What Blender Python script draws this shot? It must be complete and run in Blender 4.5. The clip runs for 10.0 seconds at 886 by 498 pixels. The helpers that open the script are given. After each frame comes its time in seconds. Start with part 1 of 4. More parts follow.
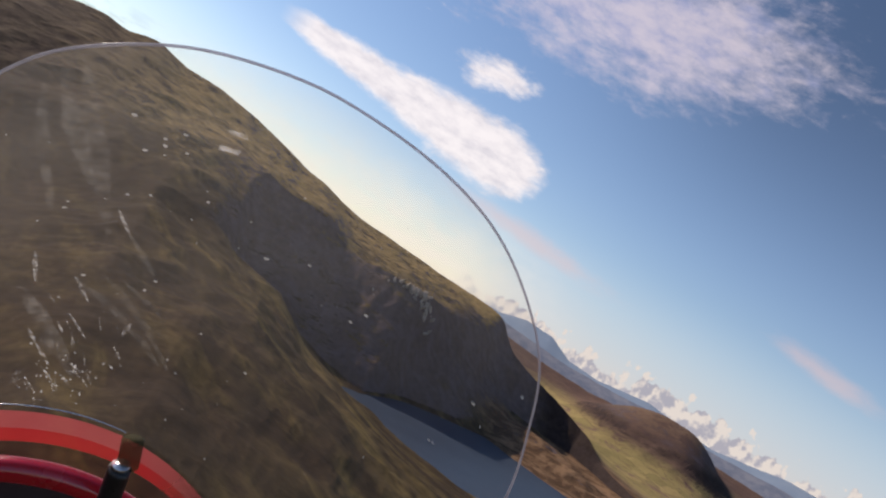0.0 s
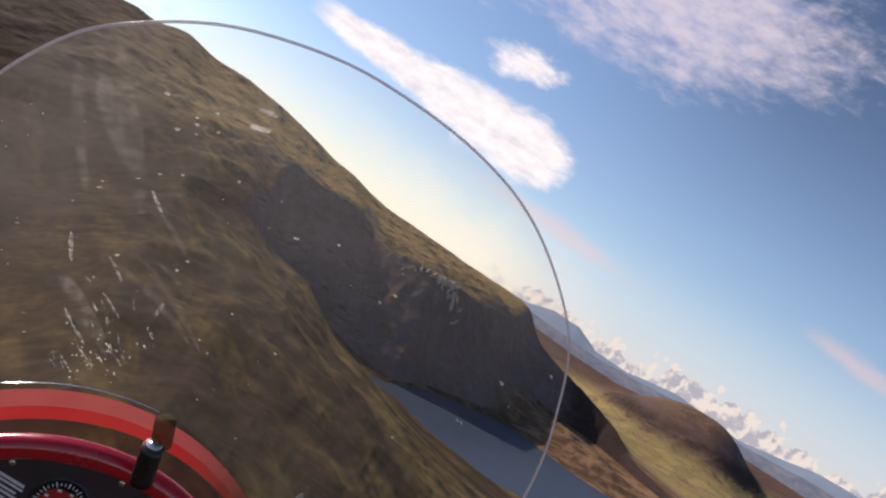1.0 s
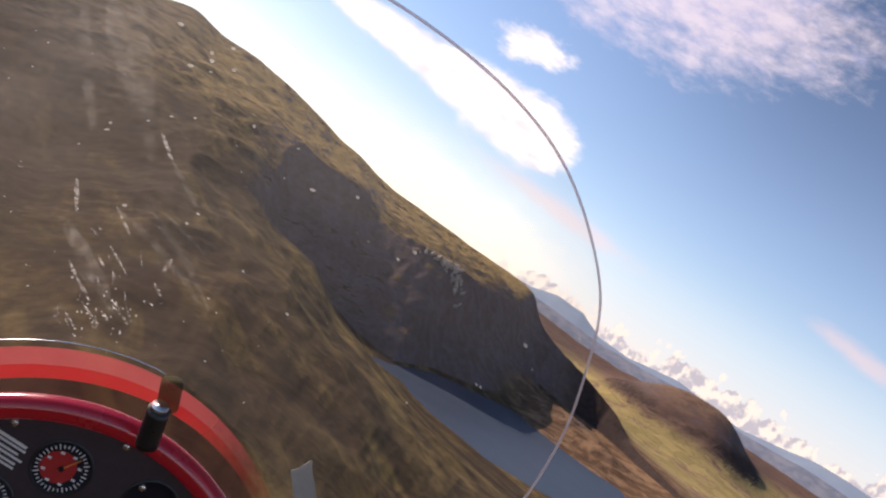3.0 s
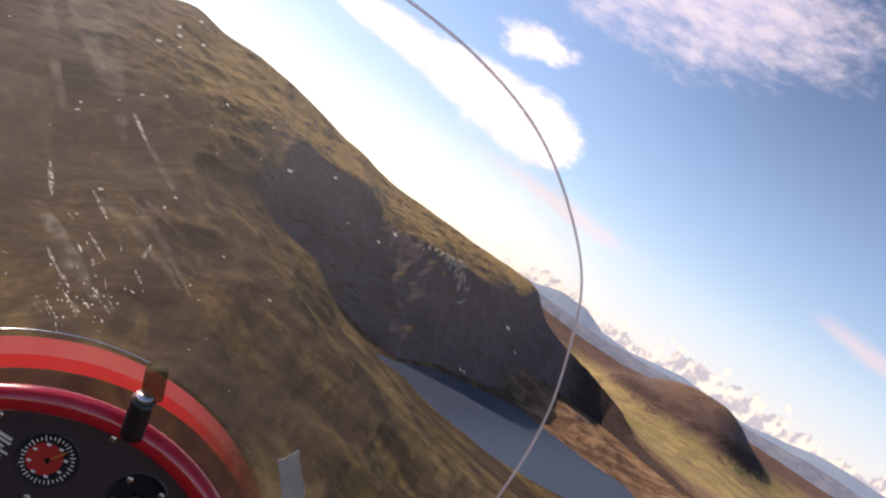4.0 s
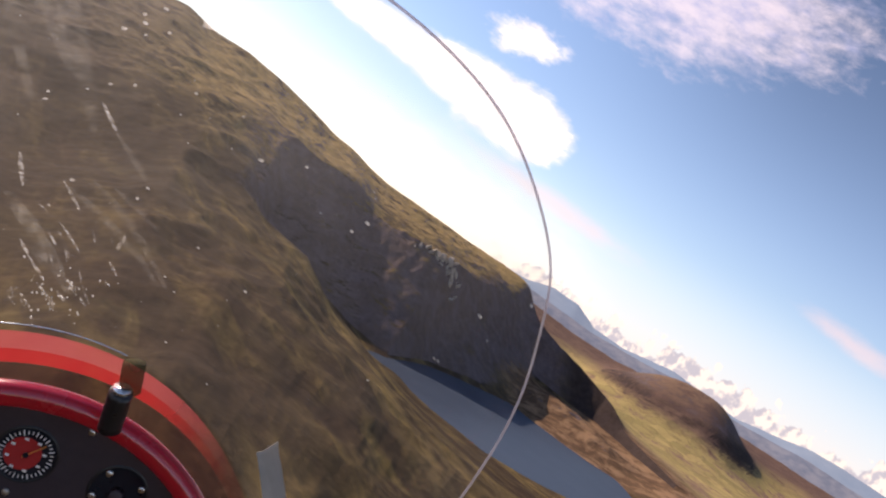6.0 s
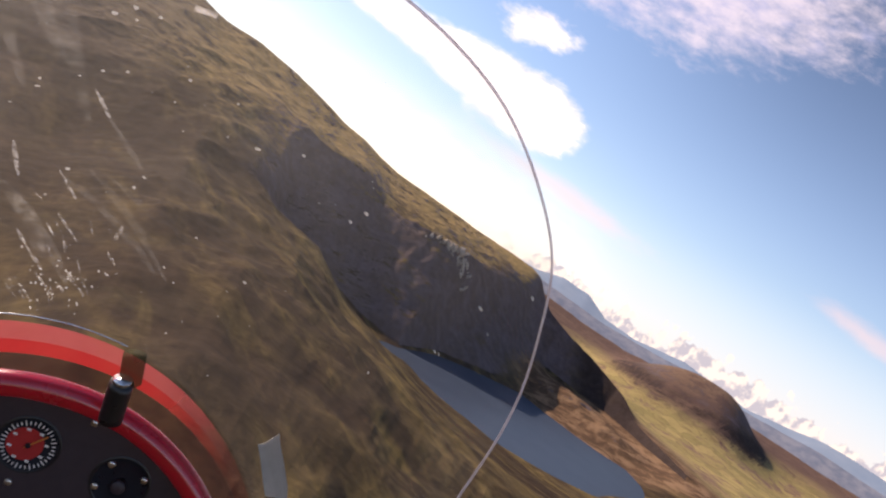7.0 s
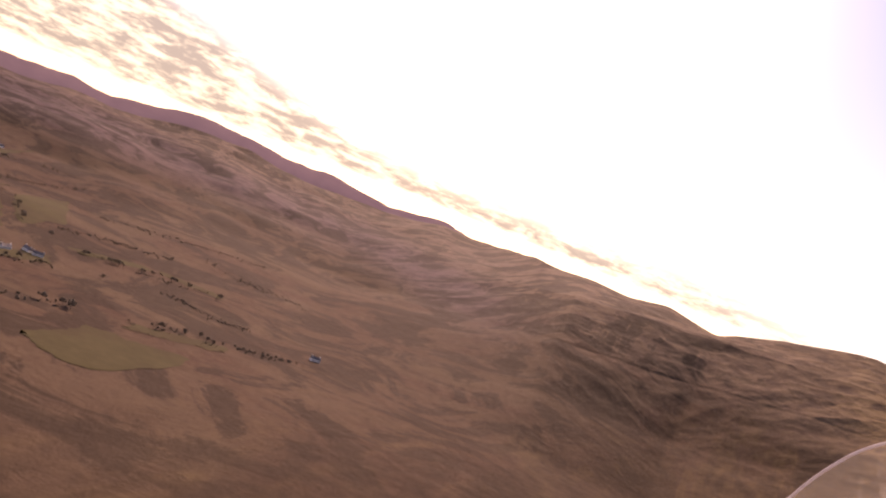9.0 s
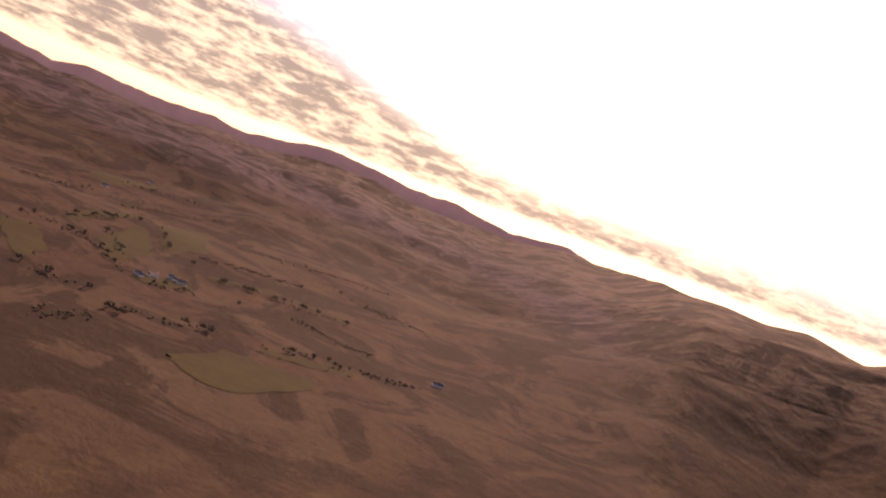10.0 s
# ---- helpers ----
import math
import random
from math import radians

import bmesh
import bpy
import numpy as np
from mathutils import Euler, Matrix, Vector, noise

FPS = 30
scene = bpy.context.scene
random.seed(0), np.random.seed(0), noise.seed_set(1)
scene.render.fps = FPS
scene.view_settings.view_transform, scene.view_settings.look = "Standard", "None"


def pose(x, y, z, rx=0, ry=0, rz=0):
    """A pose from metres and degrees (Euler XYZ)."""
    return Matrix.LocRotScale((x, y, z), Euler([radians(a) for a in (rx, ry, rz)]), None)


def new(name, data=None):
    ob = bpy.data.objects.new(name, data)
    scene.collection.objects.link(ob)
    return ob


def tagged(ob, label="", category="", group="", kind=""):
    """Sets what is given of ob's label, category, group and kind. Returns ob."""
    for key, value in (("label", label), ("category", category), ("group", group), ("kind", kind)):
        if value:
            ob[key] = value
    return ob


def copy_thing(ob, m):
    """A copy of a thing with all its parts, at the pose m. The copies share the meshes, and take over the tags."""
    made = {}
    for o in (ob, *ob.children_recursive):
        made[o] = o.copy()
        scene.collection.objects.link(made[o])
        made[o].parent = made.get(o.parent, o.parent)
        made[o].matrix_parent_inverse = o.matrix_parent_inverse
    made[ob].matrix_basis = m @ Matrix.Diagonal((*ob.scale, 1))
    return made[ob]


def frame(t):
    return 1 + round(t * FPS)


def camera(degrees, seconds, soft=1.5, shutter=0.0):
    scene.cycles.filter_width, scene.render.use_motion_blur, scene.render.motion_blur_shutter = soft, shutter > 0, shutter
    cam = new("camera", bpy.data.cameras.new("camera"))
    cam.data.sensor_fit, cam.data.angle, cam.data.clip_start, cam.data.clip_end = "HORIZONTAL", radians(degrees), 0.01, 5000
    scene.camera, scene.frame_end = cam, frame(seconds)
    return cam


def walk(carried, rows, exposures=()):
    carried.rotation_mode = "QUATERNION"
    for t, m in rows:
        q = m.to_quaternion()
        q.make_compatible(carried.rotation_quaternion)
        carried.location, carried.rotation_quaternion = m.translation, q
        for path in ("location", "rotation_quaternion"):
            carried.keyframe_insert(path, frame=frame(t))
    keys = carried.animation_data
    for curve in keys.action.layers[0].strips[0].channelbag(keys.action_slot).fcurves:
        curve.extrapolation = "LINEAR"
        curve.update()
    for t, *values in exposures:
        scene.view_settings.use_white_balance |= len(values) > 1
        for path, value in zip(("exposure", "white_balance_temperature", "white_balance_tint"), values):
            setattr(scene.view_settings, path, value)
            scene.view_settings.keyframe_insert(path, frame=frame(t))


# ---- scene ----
HEIGHT = 250.0     # the aircraft's height over the lake
cam = camera(60, 10.0, soft=2.2)
walk(cam, [
    (0.0, pose(-0.0158, 0.0074, 250.0258, 92.36, -30.69, -20.82)),
    (0.5, pose(-0.0165, -0.0014, 250.0249, 91.10, -30.16, -18.99)),
    (1.0, pose(-0.0126, 0.0066, 250.0160, 90.42, -30.80, -18.50)),
    (1.5, pose(0.0048, 0.0197, 250.0069, 89.41, -30.88, -17.96)),
    (2.0, pose(-0.0025, 0.0070, 249.9997, 90.72, -30.97, -18.76)),
    (2.5, pose(-0.0123, 0.0259, 249.9870, 89.57, -32.03, -18.34)),
    (4.0, pose(0.0286, 0.0494, 249.9820, 88.51, -31.56, -17.79)),
    (4.5, pose(0.0258, 0.0456, 249.9844, 88.74, -31.89, -18.09)),
    (5.0, pose(0.0349, 0.0418, 249.9831, 88.60, -31.41, -18.56)),
    (6.5, pose(0.0521, 0.0444, 249.9884, 88.60, -31.16, -18.38)),
    (7.0, pose(0.0607, 0.0556, 249.9910, 87.41, -31.41, -17.56)),
    (7.5, pose(0.0675, 0.0621, 249.9910, 86.72, -31.72, -17.16)),
    (8.0, pose(0.0581, 0.0444, 249.9996, 89.33, -30.95, -16.72)),
    (8.1, pose(0.0301, 0.0213, 250.0144, 90.50, -30.99, -13.11)),
    (8.2, pose(0.0063, -0.0087, 250.0284, 91.84, -29.34, -7.06)),
    (8.3, pose(-0.0089, -0.0363, 250.0438, 92.61, -27.86, 0.48)),
    (8.4, pose(-0.0039, -0.0762, 250.0625, 93.05, -24.61, 7.75)),
    (8.5, pose(-0.0176, -0.0987, 250.0573, 92.93, -23.92, 14.68)),
    (8.7, pose(-0.0306, -0.0940, 250.0563, 91.54, -22.40, 29.35)),
    (9.0, pose(-0.0350, -0.0939, 250.0462, 89.14, -23.12, 38.80)),
    (9.3, pose(-0.0370, -0.0900, 250.0440, 88.64, -21.39, 45.14)),
    (9.5, pose(-0.0370, -0.0900, 250.0440, 86.16, -21.88, 47.01)),
    (10.0, pose(-0.0370, -0.0900, 250.0440, 87.34, -22.26, 48.55)),
], exposures=[(0.0, -0.05, 6700, 18), (1.0, 0.1, 6800, 20), (2.7, 0.42, 7050, 23), (7.9, 0.56, 7250, 25), (8.3, 0.65, 7450, 28), (8.6, 0.88, 8200, 37), (9.0, 0.90, 9800, 52), (10.0, 0.52, 10500, 57)])

# ---- world, sun ----
SUN_AZ, SUN_EL = -37.0, 31.0


class Net:
    """A small writer of node trees."""

    def __init__(self, tree):
        self.tree = tree
        tree.nodes.clear()

    def node(self, kind, ins=None, **props):
        n = self.tree.nodes.new(kind)
        for k, v in props.items():
            if k == "op":
                n.operation = v
            elif k == "blend":
                n.blend_type = v
            elif k == "dtype":
                n.data_type = v
            elif k == "sky":
                n.sky_type = v
            elif k == "feature":
                n.feature = v
        for k, v in (ins or {}).items():
            if isinstance(v, bpy.types.NodeSocket):
                self.tree.links.new(v, n.inputs[k])
            else:
                n.inputs[k].default_value = v
        return n

    def math(self, op, a, b=0.0, c=0.0):
        n = self.node("ShaderNodeMath", {0: a, 1: b, 2: c}, op=op)
        return n.outputs[0]

    def step(self, v, lo, hi, a=0.0, b=1.0):
        n = self.node("ShaderNodeMapRange", {"Value": v, "From Min": lo, "From Max": hi, "To Min": a, "To Max": b})
        n.interpolation_type = "SMOOTHSTEP"
        return n.outputs[0]

    def mix(self, f, a, b, blend="MIX"):
        n = self.node("ShaderNodeMix", dtype="RGBA", blend=blend)
        for k, v in ((0, f), (6, a), (7, b)):
            if isinstance(v, bpy.types.NodeSocket):
                self.tree.links.new(v, n.inputs[k])
            else:
                n.inputs[k].default_value = v if k == 0 else (*v, 1.0)[:4]
        return n.outputs[2]

    def noise(self, vec, scale, detail=4.0, rough=0.55, distort=0.0):
        ins = {"Scale": scale, "Detail": detail, "Roughness": rough, "Distortion": distort}
        if vec is not None:
            ins["Vector"] = vec
        return self.node("ShaderNodeTexNoise", ins).outputs[0]

    def link(self, a, b):
        self.tree.links.new(a, b)


def make_world():
    w = bpy.data.worlds.new("sky")
    scene.world = w
    w.use_nodes = True
    g = Net(w.node_tree)
    sky = g.node("ShaderNodeTexSky", sky="NISHITA")
    sky.sun_disc = False
    sky.sun_elevation = radians(SUN_EL)
    sky.sun_rotation = radians(SUN_AZ)
    sky.altitude, sky.air_density, sky.dust_density, sky.ozone_density = 400, 1.0, 0.05, 3.0
    co = g.node("ShaderNodeTexCoord").outputs["Generated"]
    xyz = g.node("ShaderNodeSeparateXYZ", {0: co})
    x, y, z = xyz.outputs
    az = g.math("MULTIPLY", g.math("ARCTAN2", x, y), 57.2958)
    el = g.math("MULTIPLY", g.math("ARCSINE", z), 57.2958)
    # cloud texture stretched along the horizon
    flat = g.node("ShaderNodeCombineXYZ", {0: az, 1: g.math("MULTIPLY", el, 2.2), 2: 0.0}).outputs[0]
    big = g.noise(flat, 0.16, 7, 0.6, 0.4)
    fine = g.noise(flat, 0.55, 6, 0.62, 0.2)
    warp = g.math("ADD", g.math("MULTIPLY", g.math("SUBTRACT", big, 0.5), 1.5), g.math("MULTIPLY", g.math("SUBTRACT", fine, 0.5), 1.1))

    def patch(a0, e0, half, thick, turn, soft=0.5, rag=1.0):
        c, s = math.cos(radians(turn)), math.sin(radians(turn))
        da, de = g.math("SUBTRACT", az, a0), g.math("SUBTRACT", el, e0)
        u = g.math("DIVIDE", g.math("ADD", g.math("MULTIPLY", da, c), g.math("MULTIPLY", de, s)), half)
        v = g.math("DIVIDE", g.math("SUBTRACT", g.math("MULTIPLY", de, c), g.math("MULTIPLY", da, s)), thick)
        r = g.math("SQRT", g.math("ADD", g.math("MULTIPLY", u, u), g.math("MULTIPLY", v, v)))
        return g.step(g.math("SUBTRACT", g.math("SUBTRACT", 1.0, r), g.math("MULTIPLY", warp, rag)), -soft * 0.3, soft)

    def most(*m):
        out = m[0]
        for k in m[1:]:
            out = g.math("MAXIMUM", out, k)
        return out

    # the sun's aureole, drawn out along the horizon
    da = g.math("SUBTRACT", az, SUN_AZ - 4.0)
    de = g.math("SUBTRACT", el, SUN_EL - 8.0)
    ang = g.math("SQRT", g.math("ADD", g.math("MULTIPLY", da, da), g.math("MULTIPLY", de, de)))
    core = g.math("MULTIPLY", g.math("EXPONENT", g.math("DIVIDE", ang, -4.6)), 17.0)
    dl = g.math("DIVIDE", g.math("SUBTRACT", el, 5.0), 3.9)
    belt = g.math("EXPONENT", g.math("MULTIPLY", g.math("MULTIPLY", dl, dl), -1.0))
    band = g.math("MULTIPLY", g.math("MULTIPLY", g.math("EXPONENT", g.math("DIVIDE", g.math("ABSOLUTE", da), -10.5)), belt), 5.5)
    near = g.math("ADD", core, band)
    wu = g.math("DIVIDE", g.math("SUBTRACT", az, 1.5), 21.5)
    half = g.math("ADD", 0.7, g.math("MULTIPLY", wu, 2.5))
    half = g.math("MULTIPLY", half, g.step(az, 25.0, 19.5, 0.25, 1.0))
    wv = g.math("DIVIDE", g.math("ABSOLUTE", g.math("SUBTRACT", el, g.math("SUBTRACT", 10.7, g.math("MULTIPLY", wu, 0.9)))), half)
    wedge = g.step(g.math("SUBTRACT", g.math("SUBTRACT", 1.0, wv), g.math("MULTIPLY", warp, 0.75)), -0.2, 0.45)
    end = g.math("ADD", az, g.math("MULTIPLY", warp, 1.6))
    wedge = g.math("MULTIPLY", g.math("MULTIPLY", wedge, g.step(az, 0.5, 3.5)), g.step(end, 24.0, 22.4))
    white = most(wedge, patch(16.3, 14.9, 2.9, 1.4, 8, 0.8, 1.4), patch(-1.5, 22.0, 10.5, 5.2, -12, 0.28, 0.9))
    mauve = most(patch(24.5, 23.2, 14.5, 4.6, 9, 0.7), patch(60, 26, 16, 5, 0, 0.8), patch(-95, 24, 20, 6, 0, 0.8))
    orange = most(patch(46.5, 7.6, 4.2, 0.8, -10, 0.9, 0.7), patch(24, 6.0, 8.0, 0.8, -5, 0.9, 0.8))
    puff = g.node("ShaderNodeCombineXYZ", {0: az, 1: g.math("MULTIPLY", el, 0.8), 2: 7.0}).outputs[0]
    cells = g.node("ShaderNodeTexVoronoi", {"Vector": puff, "Scale": 0.75, "Detail": 3.0, "Roughness": 0.55, "Smoothness": 0.35}, feature="SMOOTH_F1")
    lumps = g.math("SUBTRACT", 1.0, cells.outputs["Distance"])
    swell = g.noise(g.node("ShaderNodeCombineXYZ", {0: az, 1: 0.0, 2: 2.0}).outputs[0], 0.22, 2, 0.5)
    bank_top = g.math("ADD", g.math("ADD", -0.2, g.math("MULTIPLY", lumps, 2.2)), g.math("MULTIPLY", swell, 3.0))
    right = g.step(az, 20.0, 27.0)
    bank = g.math("MULTIPLY", g.step(g.math("SUBTRACT", bank_top, el), -0.08, 0.30), right)
    streak = g.node("ShaderNodeCombineXYZ", {0: g.math("MULTIPLY", az, 0.42), 1: g.math("MULTIPLY", el, 1.5), 2: 3.0}).outputs[0]
    sn = g.noise(streak, 1.15, 7, 0.62, 0.2)
    top = g.math("ADD", 4.6, g.math("MULTIPLY", g.step(az, -42.0, -72.0), 5.0))
    low = g.math("MULTIPLY", g.step(g.math("SUBTRACT", top, el), -2.0, 2.0), g.step(az, 2.0, -22.0))
    strato = g.step(g.math("ADD", sn, g.math("MULTIPLY", low, 0.40)), 0.48, 0.68)
    gap = g.math("ADD", 0.7, g.math("MULTIPLY", g.step(az, -75.0, -28.0), 1.0))
    strato = g.math("MULTIPLY", strato, g.step(g.math("SUBTRACT", el, gap), 0.0, 0.9))
    veil = g.math("MULTIPLY", g.step(g.math("SUBTRACT", el, gap), 0.2, 1.2), g.step(g.math("SUBTRACT", top, el), 0.0, 2.6))
    veil = g.math("MULTIPLY", g.math("MULTIPLY", veil, g.step(az, -8.0, -24.0)), 0.72)
    strato = g.math("MAXIMUM", g.math("MULTIPLY", strato, low), veil)
    deep = g.math("SUBTRACT", 1.0, g.math("MULTIPLY", g.math("MULTIPLY", g.step(el, 9.0, 27.0), g.step(az, 16.0, 38.0)), 0.36))
    base = g.node("ShaderNodeVectorMath", {0: sky.outputs[0], "Scale": g.math("MULTIPLY", deep, SKY)}, op="SCALE").outputs[0]
    glow = g.node("ShaderNodeVectorMath", {0: g.mix(g.step(el, 1.5, 9.0), (1.0, 0.80, 0.46), (1.0, 0.96, 0.90)), "Scale": g.math("MULTIPLY", g.math("MULTIPLY", near, GLOW), g.step(el, 0.0, 13.0, 0.13, 1.0))}, op="SCALE").outputs[0]
    col = g.mix(1.0, base, glow, "ADD")
    col = g.mix(g.math("MULTIPLY", g.step(el, 8.5, 1.0), g.math("MULTIPLY", right, 0.55)), col, (0.50, 0.60, 0.77))
    mist = g.math("MULTIPLY", g.step(el, 8.0, 1.0), g.math("MULTIPLY", g.step(az, -12.0, 4.0), g.step(az, 33.0, 18.0)))
    mist = g.math("MULTIPLY", mist, g.step(g.math("ADD", warp, 0.5), 0.1, 0.8, 0.35, 0.78))
    col = g.mix(mist, col, (0.98, 0.95, 0.84))
    lit = g.math("ADD", 0.85, g.math("MULTIPLY", near, 0.35))
    shade = g.step(g.noise(flat, 0.40, 5, 0.6), 0.18, 0.66)
    cw = g.node("ShaderNodeVectorMath", {0: g.mix(shade, (0.84, 0.82, 0.85), (1.25, 1.21, 1.16)), "Scale": lit}, op="SCALE").outputs[0]
    col = g.mix(g.math("MULTIPLY", mauve, 0.75), col, g.mix(shade, (0.36, 0.41, 0.64), (0.74, 0.69, 0.76)))
    col = g.mix(g.math("MULTIPLY", orange, 0.42), col, (0.82, 0.60, 0.55))
    col = g.mix(g.math("MULTIPLY", white, 0.85), col, cw)
    relief = g.node("ShaderNodeTexVoronoi", {"Vector": g.node("ShaderNodeVectorMath", {0: puff, 1: (0.22, -0.30, 0.0)}).outputs[0], "Scale": 0.75, "Detail": 3.0, "Roughness": 0.55, "Smoothness": 0.35}, feature="SMOOTH_F1")
    slope = g.math("SUBTRACT", relief.outputs["Distance"], cells.outputs["Distance"])
    body = g.math("ADD", g.math("SUBTRACT", 0.72, g.math("MULTIPLY", g.math("SUBTRACT", bank_top, el), 0.13)), g.math("MULTIPLY", slope, 2.2))
    bl = g.step(body, 0.15, 1.0)
    col = g.mix(g.math("MULTIPLY", bank, 0.9), col, g.mix(bl, (0.40, 0.41, 0.47), (0.78, 0.735, 0.66)))
    col = g.mix(g.math("MULTIPLY", strato, 0.95), col, g.mix(g.step(sn, 0.38, 0.60), (0.66, 0.76, 0.64), (0.23, 0.27, 0.26)))
    bg = g.node("ShaderNodeBackground", {"Color": col, "Strength": 1.0})
    out = g.node("ShaderNodeOutputWorld")
    g.link(bg.outputs[0], out.inputs[0])


SKY, GLOW = 0.116, 1.0
make_world()
lamp = bpy.data.lights.new("sun", "SUN")
lamp.energy, lamp.angle, lamp.color = 3.3, radians(0.5), (1.0, 0.93, 0.80)
sun_ob = new("sun", lamp)
sun_ob.matrix_world = pose(0, 0, 600, 90 - SUN_EL, 0, 180 - SUN_AZ)


# ---- materials ----
def material(name, build):
    m = bpy.data.materials.new(name)
    m.use_nodes = True
    g = Net(m.node_tree)
    shader = build(g)
    out = g.node("ShaderNodeOutputMaterial")
    g.link(shader, out.inputs[0])
    return m


def bump(g, height, strength, dist):
    return g.node("ShaderNodeBump", {"Height": height, "Strength": strength, "Distance": dist}).outputs[0]


def principled(g, color, rough, metal=0.0, normal=None, coat=0.0, spec=0.5):
    ins = {"Roughness": rough, "Metallic": metal, "Coat Weight": coat, "Specular IOR Level": spec}
    ins["Base Color"] = color if isinstance(color, bpy.types.NodeSocket) else (*color, 1.0)
    if normal is not None:
        ins["Normal"] = normal
    return g.node("ShaderNodeBsdfPrincipled", ins).outputs[0]


def build_moor(g):
    pos = g.node("ShaderNodeNewGeometry")
    p = pos.outputs["Position"]
    nz = g.node("ShaderNodeSeparateXYZ", {0: pos.outputs["True Normal"]}).outputs[2]
    n1 = g.noise(p, 0.0045, 6, 0.6, 0.6)
    n2 = g.noise(p, 0.022, 8, 0.68, 0.4)
    n3 = g.step(g.noise(p, 0.055, 6, 0.66), 0.16, 0.84)
    grass = g.mix(n3, (0.105, 0.074, 0.030), (0.235, 0.160, 0.068))
    heath = g.mix(n3, (0.024, 0.015, 0.010), (0.062, 0.038, 0.022))
    rock = g.mix(n3, (0.112, 0.082, 0.084), (0.176, 0.132, 0.130))
    rock = g.mix(g.step(n2, 0.40, 0.60, 0.0, 0.85), rock, g.mix(n3, (0.088, 0.062, 0.058), (0.145, 0.102, 0.088)))
    f = g.step(g.math("ADD", g.math("MULTIPLY", n1, 0.9), g.math("MULTIPLY", n2, 0.95)), 0.82, 1.02)
    xyz = g.node("ShaderNodeSeparateXYZ", {0: p})
    bog = g.math("MULTIPLY", g.step(xyz.outputs[0], 20.0, -620.0), g.step(xyz.outputs[2], 400.0, 250.0, 0.45, 1.0))
    high = g.step(g.math("ADD", xyz.outputs[2], g.math("MULTIPLY", n2, 80.0)), 220.0, 290.0)
    high = g.math("MULTIPLY", high, g.step(xyz.outputs[0], -600.0, -60.0))
    lowl = g.step(xyz.outputs[2], 225.0, 140.0, 1.0, 0.48)
    f = g.math("MULTIPLY", g.math("MULTIPLY", f, lowl), g.math("SUBTRACT", 1.0, g.math("MULTIPLY", bog, 0.88)))
    shore = g.step(g.math("ADD", xyz.outputs[0], g.math("MULTIPLY", g.math("SUBTRACT", n1, 0.5), 500.0)), -40.0, 240.0, 0.12, 1.3)
    # along and across the fall of the near slope
    fall = g.math("SUBTRACT", g.math("MULTIPLY", xyz.outputs[0], 0.26), g.math("MULTIPLY", xyz.outputs[1], 0.965))
    across = g.math("ADD", g.math("MULTIPLY", xyz.outputs[0], 0.965), g.math("MULTIPLY", xyz.outputs[1], 0.26))
    lay = g.node("ShaderNodeCombineXYZ", {0: g.math("MULTIPLY", fall, 0.26), 1: across, 2: g.math("MULTIPLY", xyz.outputs[2], 0.5)}).outputs[0]
    swath = g.step(g.noise(lay, 0.0065, 6, 0.6, 0.9), 0.46, 0.68)
    f = g.math("MULTIPLY", g.math("ADD", f, g.math("MULTIPLY", g.math("MULTIPLY", swath, n2), 0.45)), g.math("MAXIMUM", shore, g.math("MULTIPLY", swath, 0.6)))
    f = g.math("MINIMUM", 1.0, g.math("ADD", f, g.math("MULTIPLY", high, g.step(n2, 0.34, 0.56))))
    # golden crest grass, lightened so its colour carries the sun on the ridge
    c = g.mix(f, heath, g.mix(high, grass, g.mix(n3, (0.15, 0.100, 0.040), (0.40, 0.265, 0.105))))
    green = g.step(g.noise(p, 0.009, 5, 0.6), 0.54, 0.72)
    c = g.mix(g.math("MULTIPLY", green, 0.2), c, g.mix(n3, (0.060, 0.062, 0.020), (0.13, 0.125, 0.04)))
    peat = g.mix(n3, (0.064, 0.037, 0.026), (0.104, 0.061, 0.042))
    wide = g.noise(p, 0.0028, 5, 0.62, 0.8)
    peat = g.mix(g.step(wide, 0.38, 0.62), peat, g.mix(n2, (0.062, 0.043, 0.032), (0.145, 0.098, 0.062)))
    peat = g.mix(g.step(n2, 0.46, 0.66, 0.0, 0.5), peat, g.mix(n3, (0.045, 0.028, 0.020), (0.075, 0.047, 0.032)))
    c = g.mix(g.math("MULTIPLY", bog, 0.8), c, peat)
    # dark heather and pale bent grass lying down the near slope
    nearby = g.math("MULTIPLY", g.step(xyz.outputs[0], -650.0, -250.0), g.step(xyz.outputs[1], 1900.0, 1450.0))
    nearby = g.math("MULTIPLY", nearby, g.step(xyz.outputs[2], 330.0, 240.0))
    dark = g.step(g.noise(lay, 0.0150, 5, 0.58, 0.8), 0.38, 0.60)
    gold = g.step(g.noise(lay, 0.0210, 5, 0.58, 0.9), 0.44, 0.66)
    gold = g.math("MULTIPLY", gold, g.step(g.math("ADD", xyz.outputs[0], g.math("MULTIPLY", g.math("SUBTRACT", n1, 0.5), 300.0)), -150.0, 260.0, 0.30, 1.0))
    c = g.mix(g.math("MULTIPLY", g.math("MULTIPLY", gold, nearby), 0.62), c, g.mix(n3, (0.115, 0.080, 0.026), (0.270, 0.185, 0.062)))
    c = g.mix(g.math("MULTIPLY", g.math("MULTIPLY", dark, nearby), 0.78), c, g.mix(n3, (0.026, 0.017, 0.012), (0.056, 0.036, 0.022)))
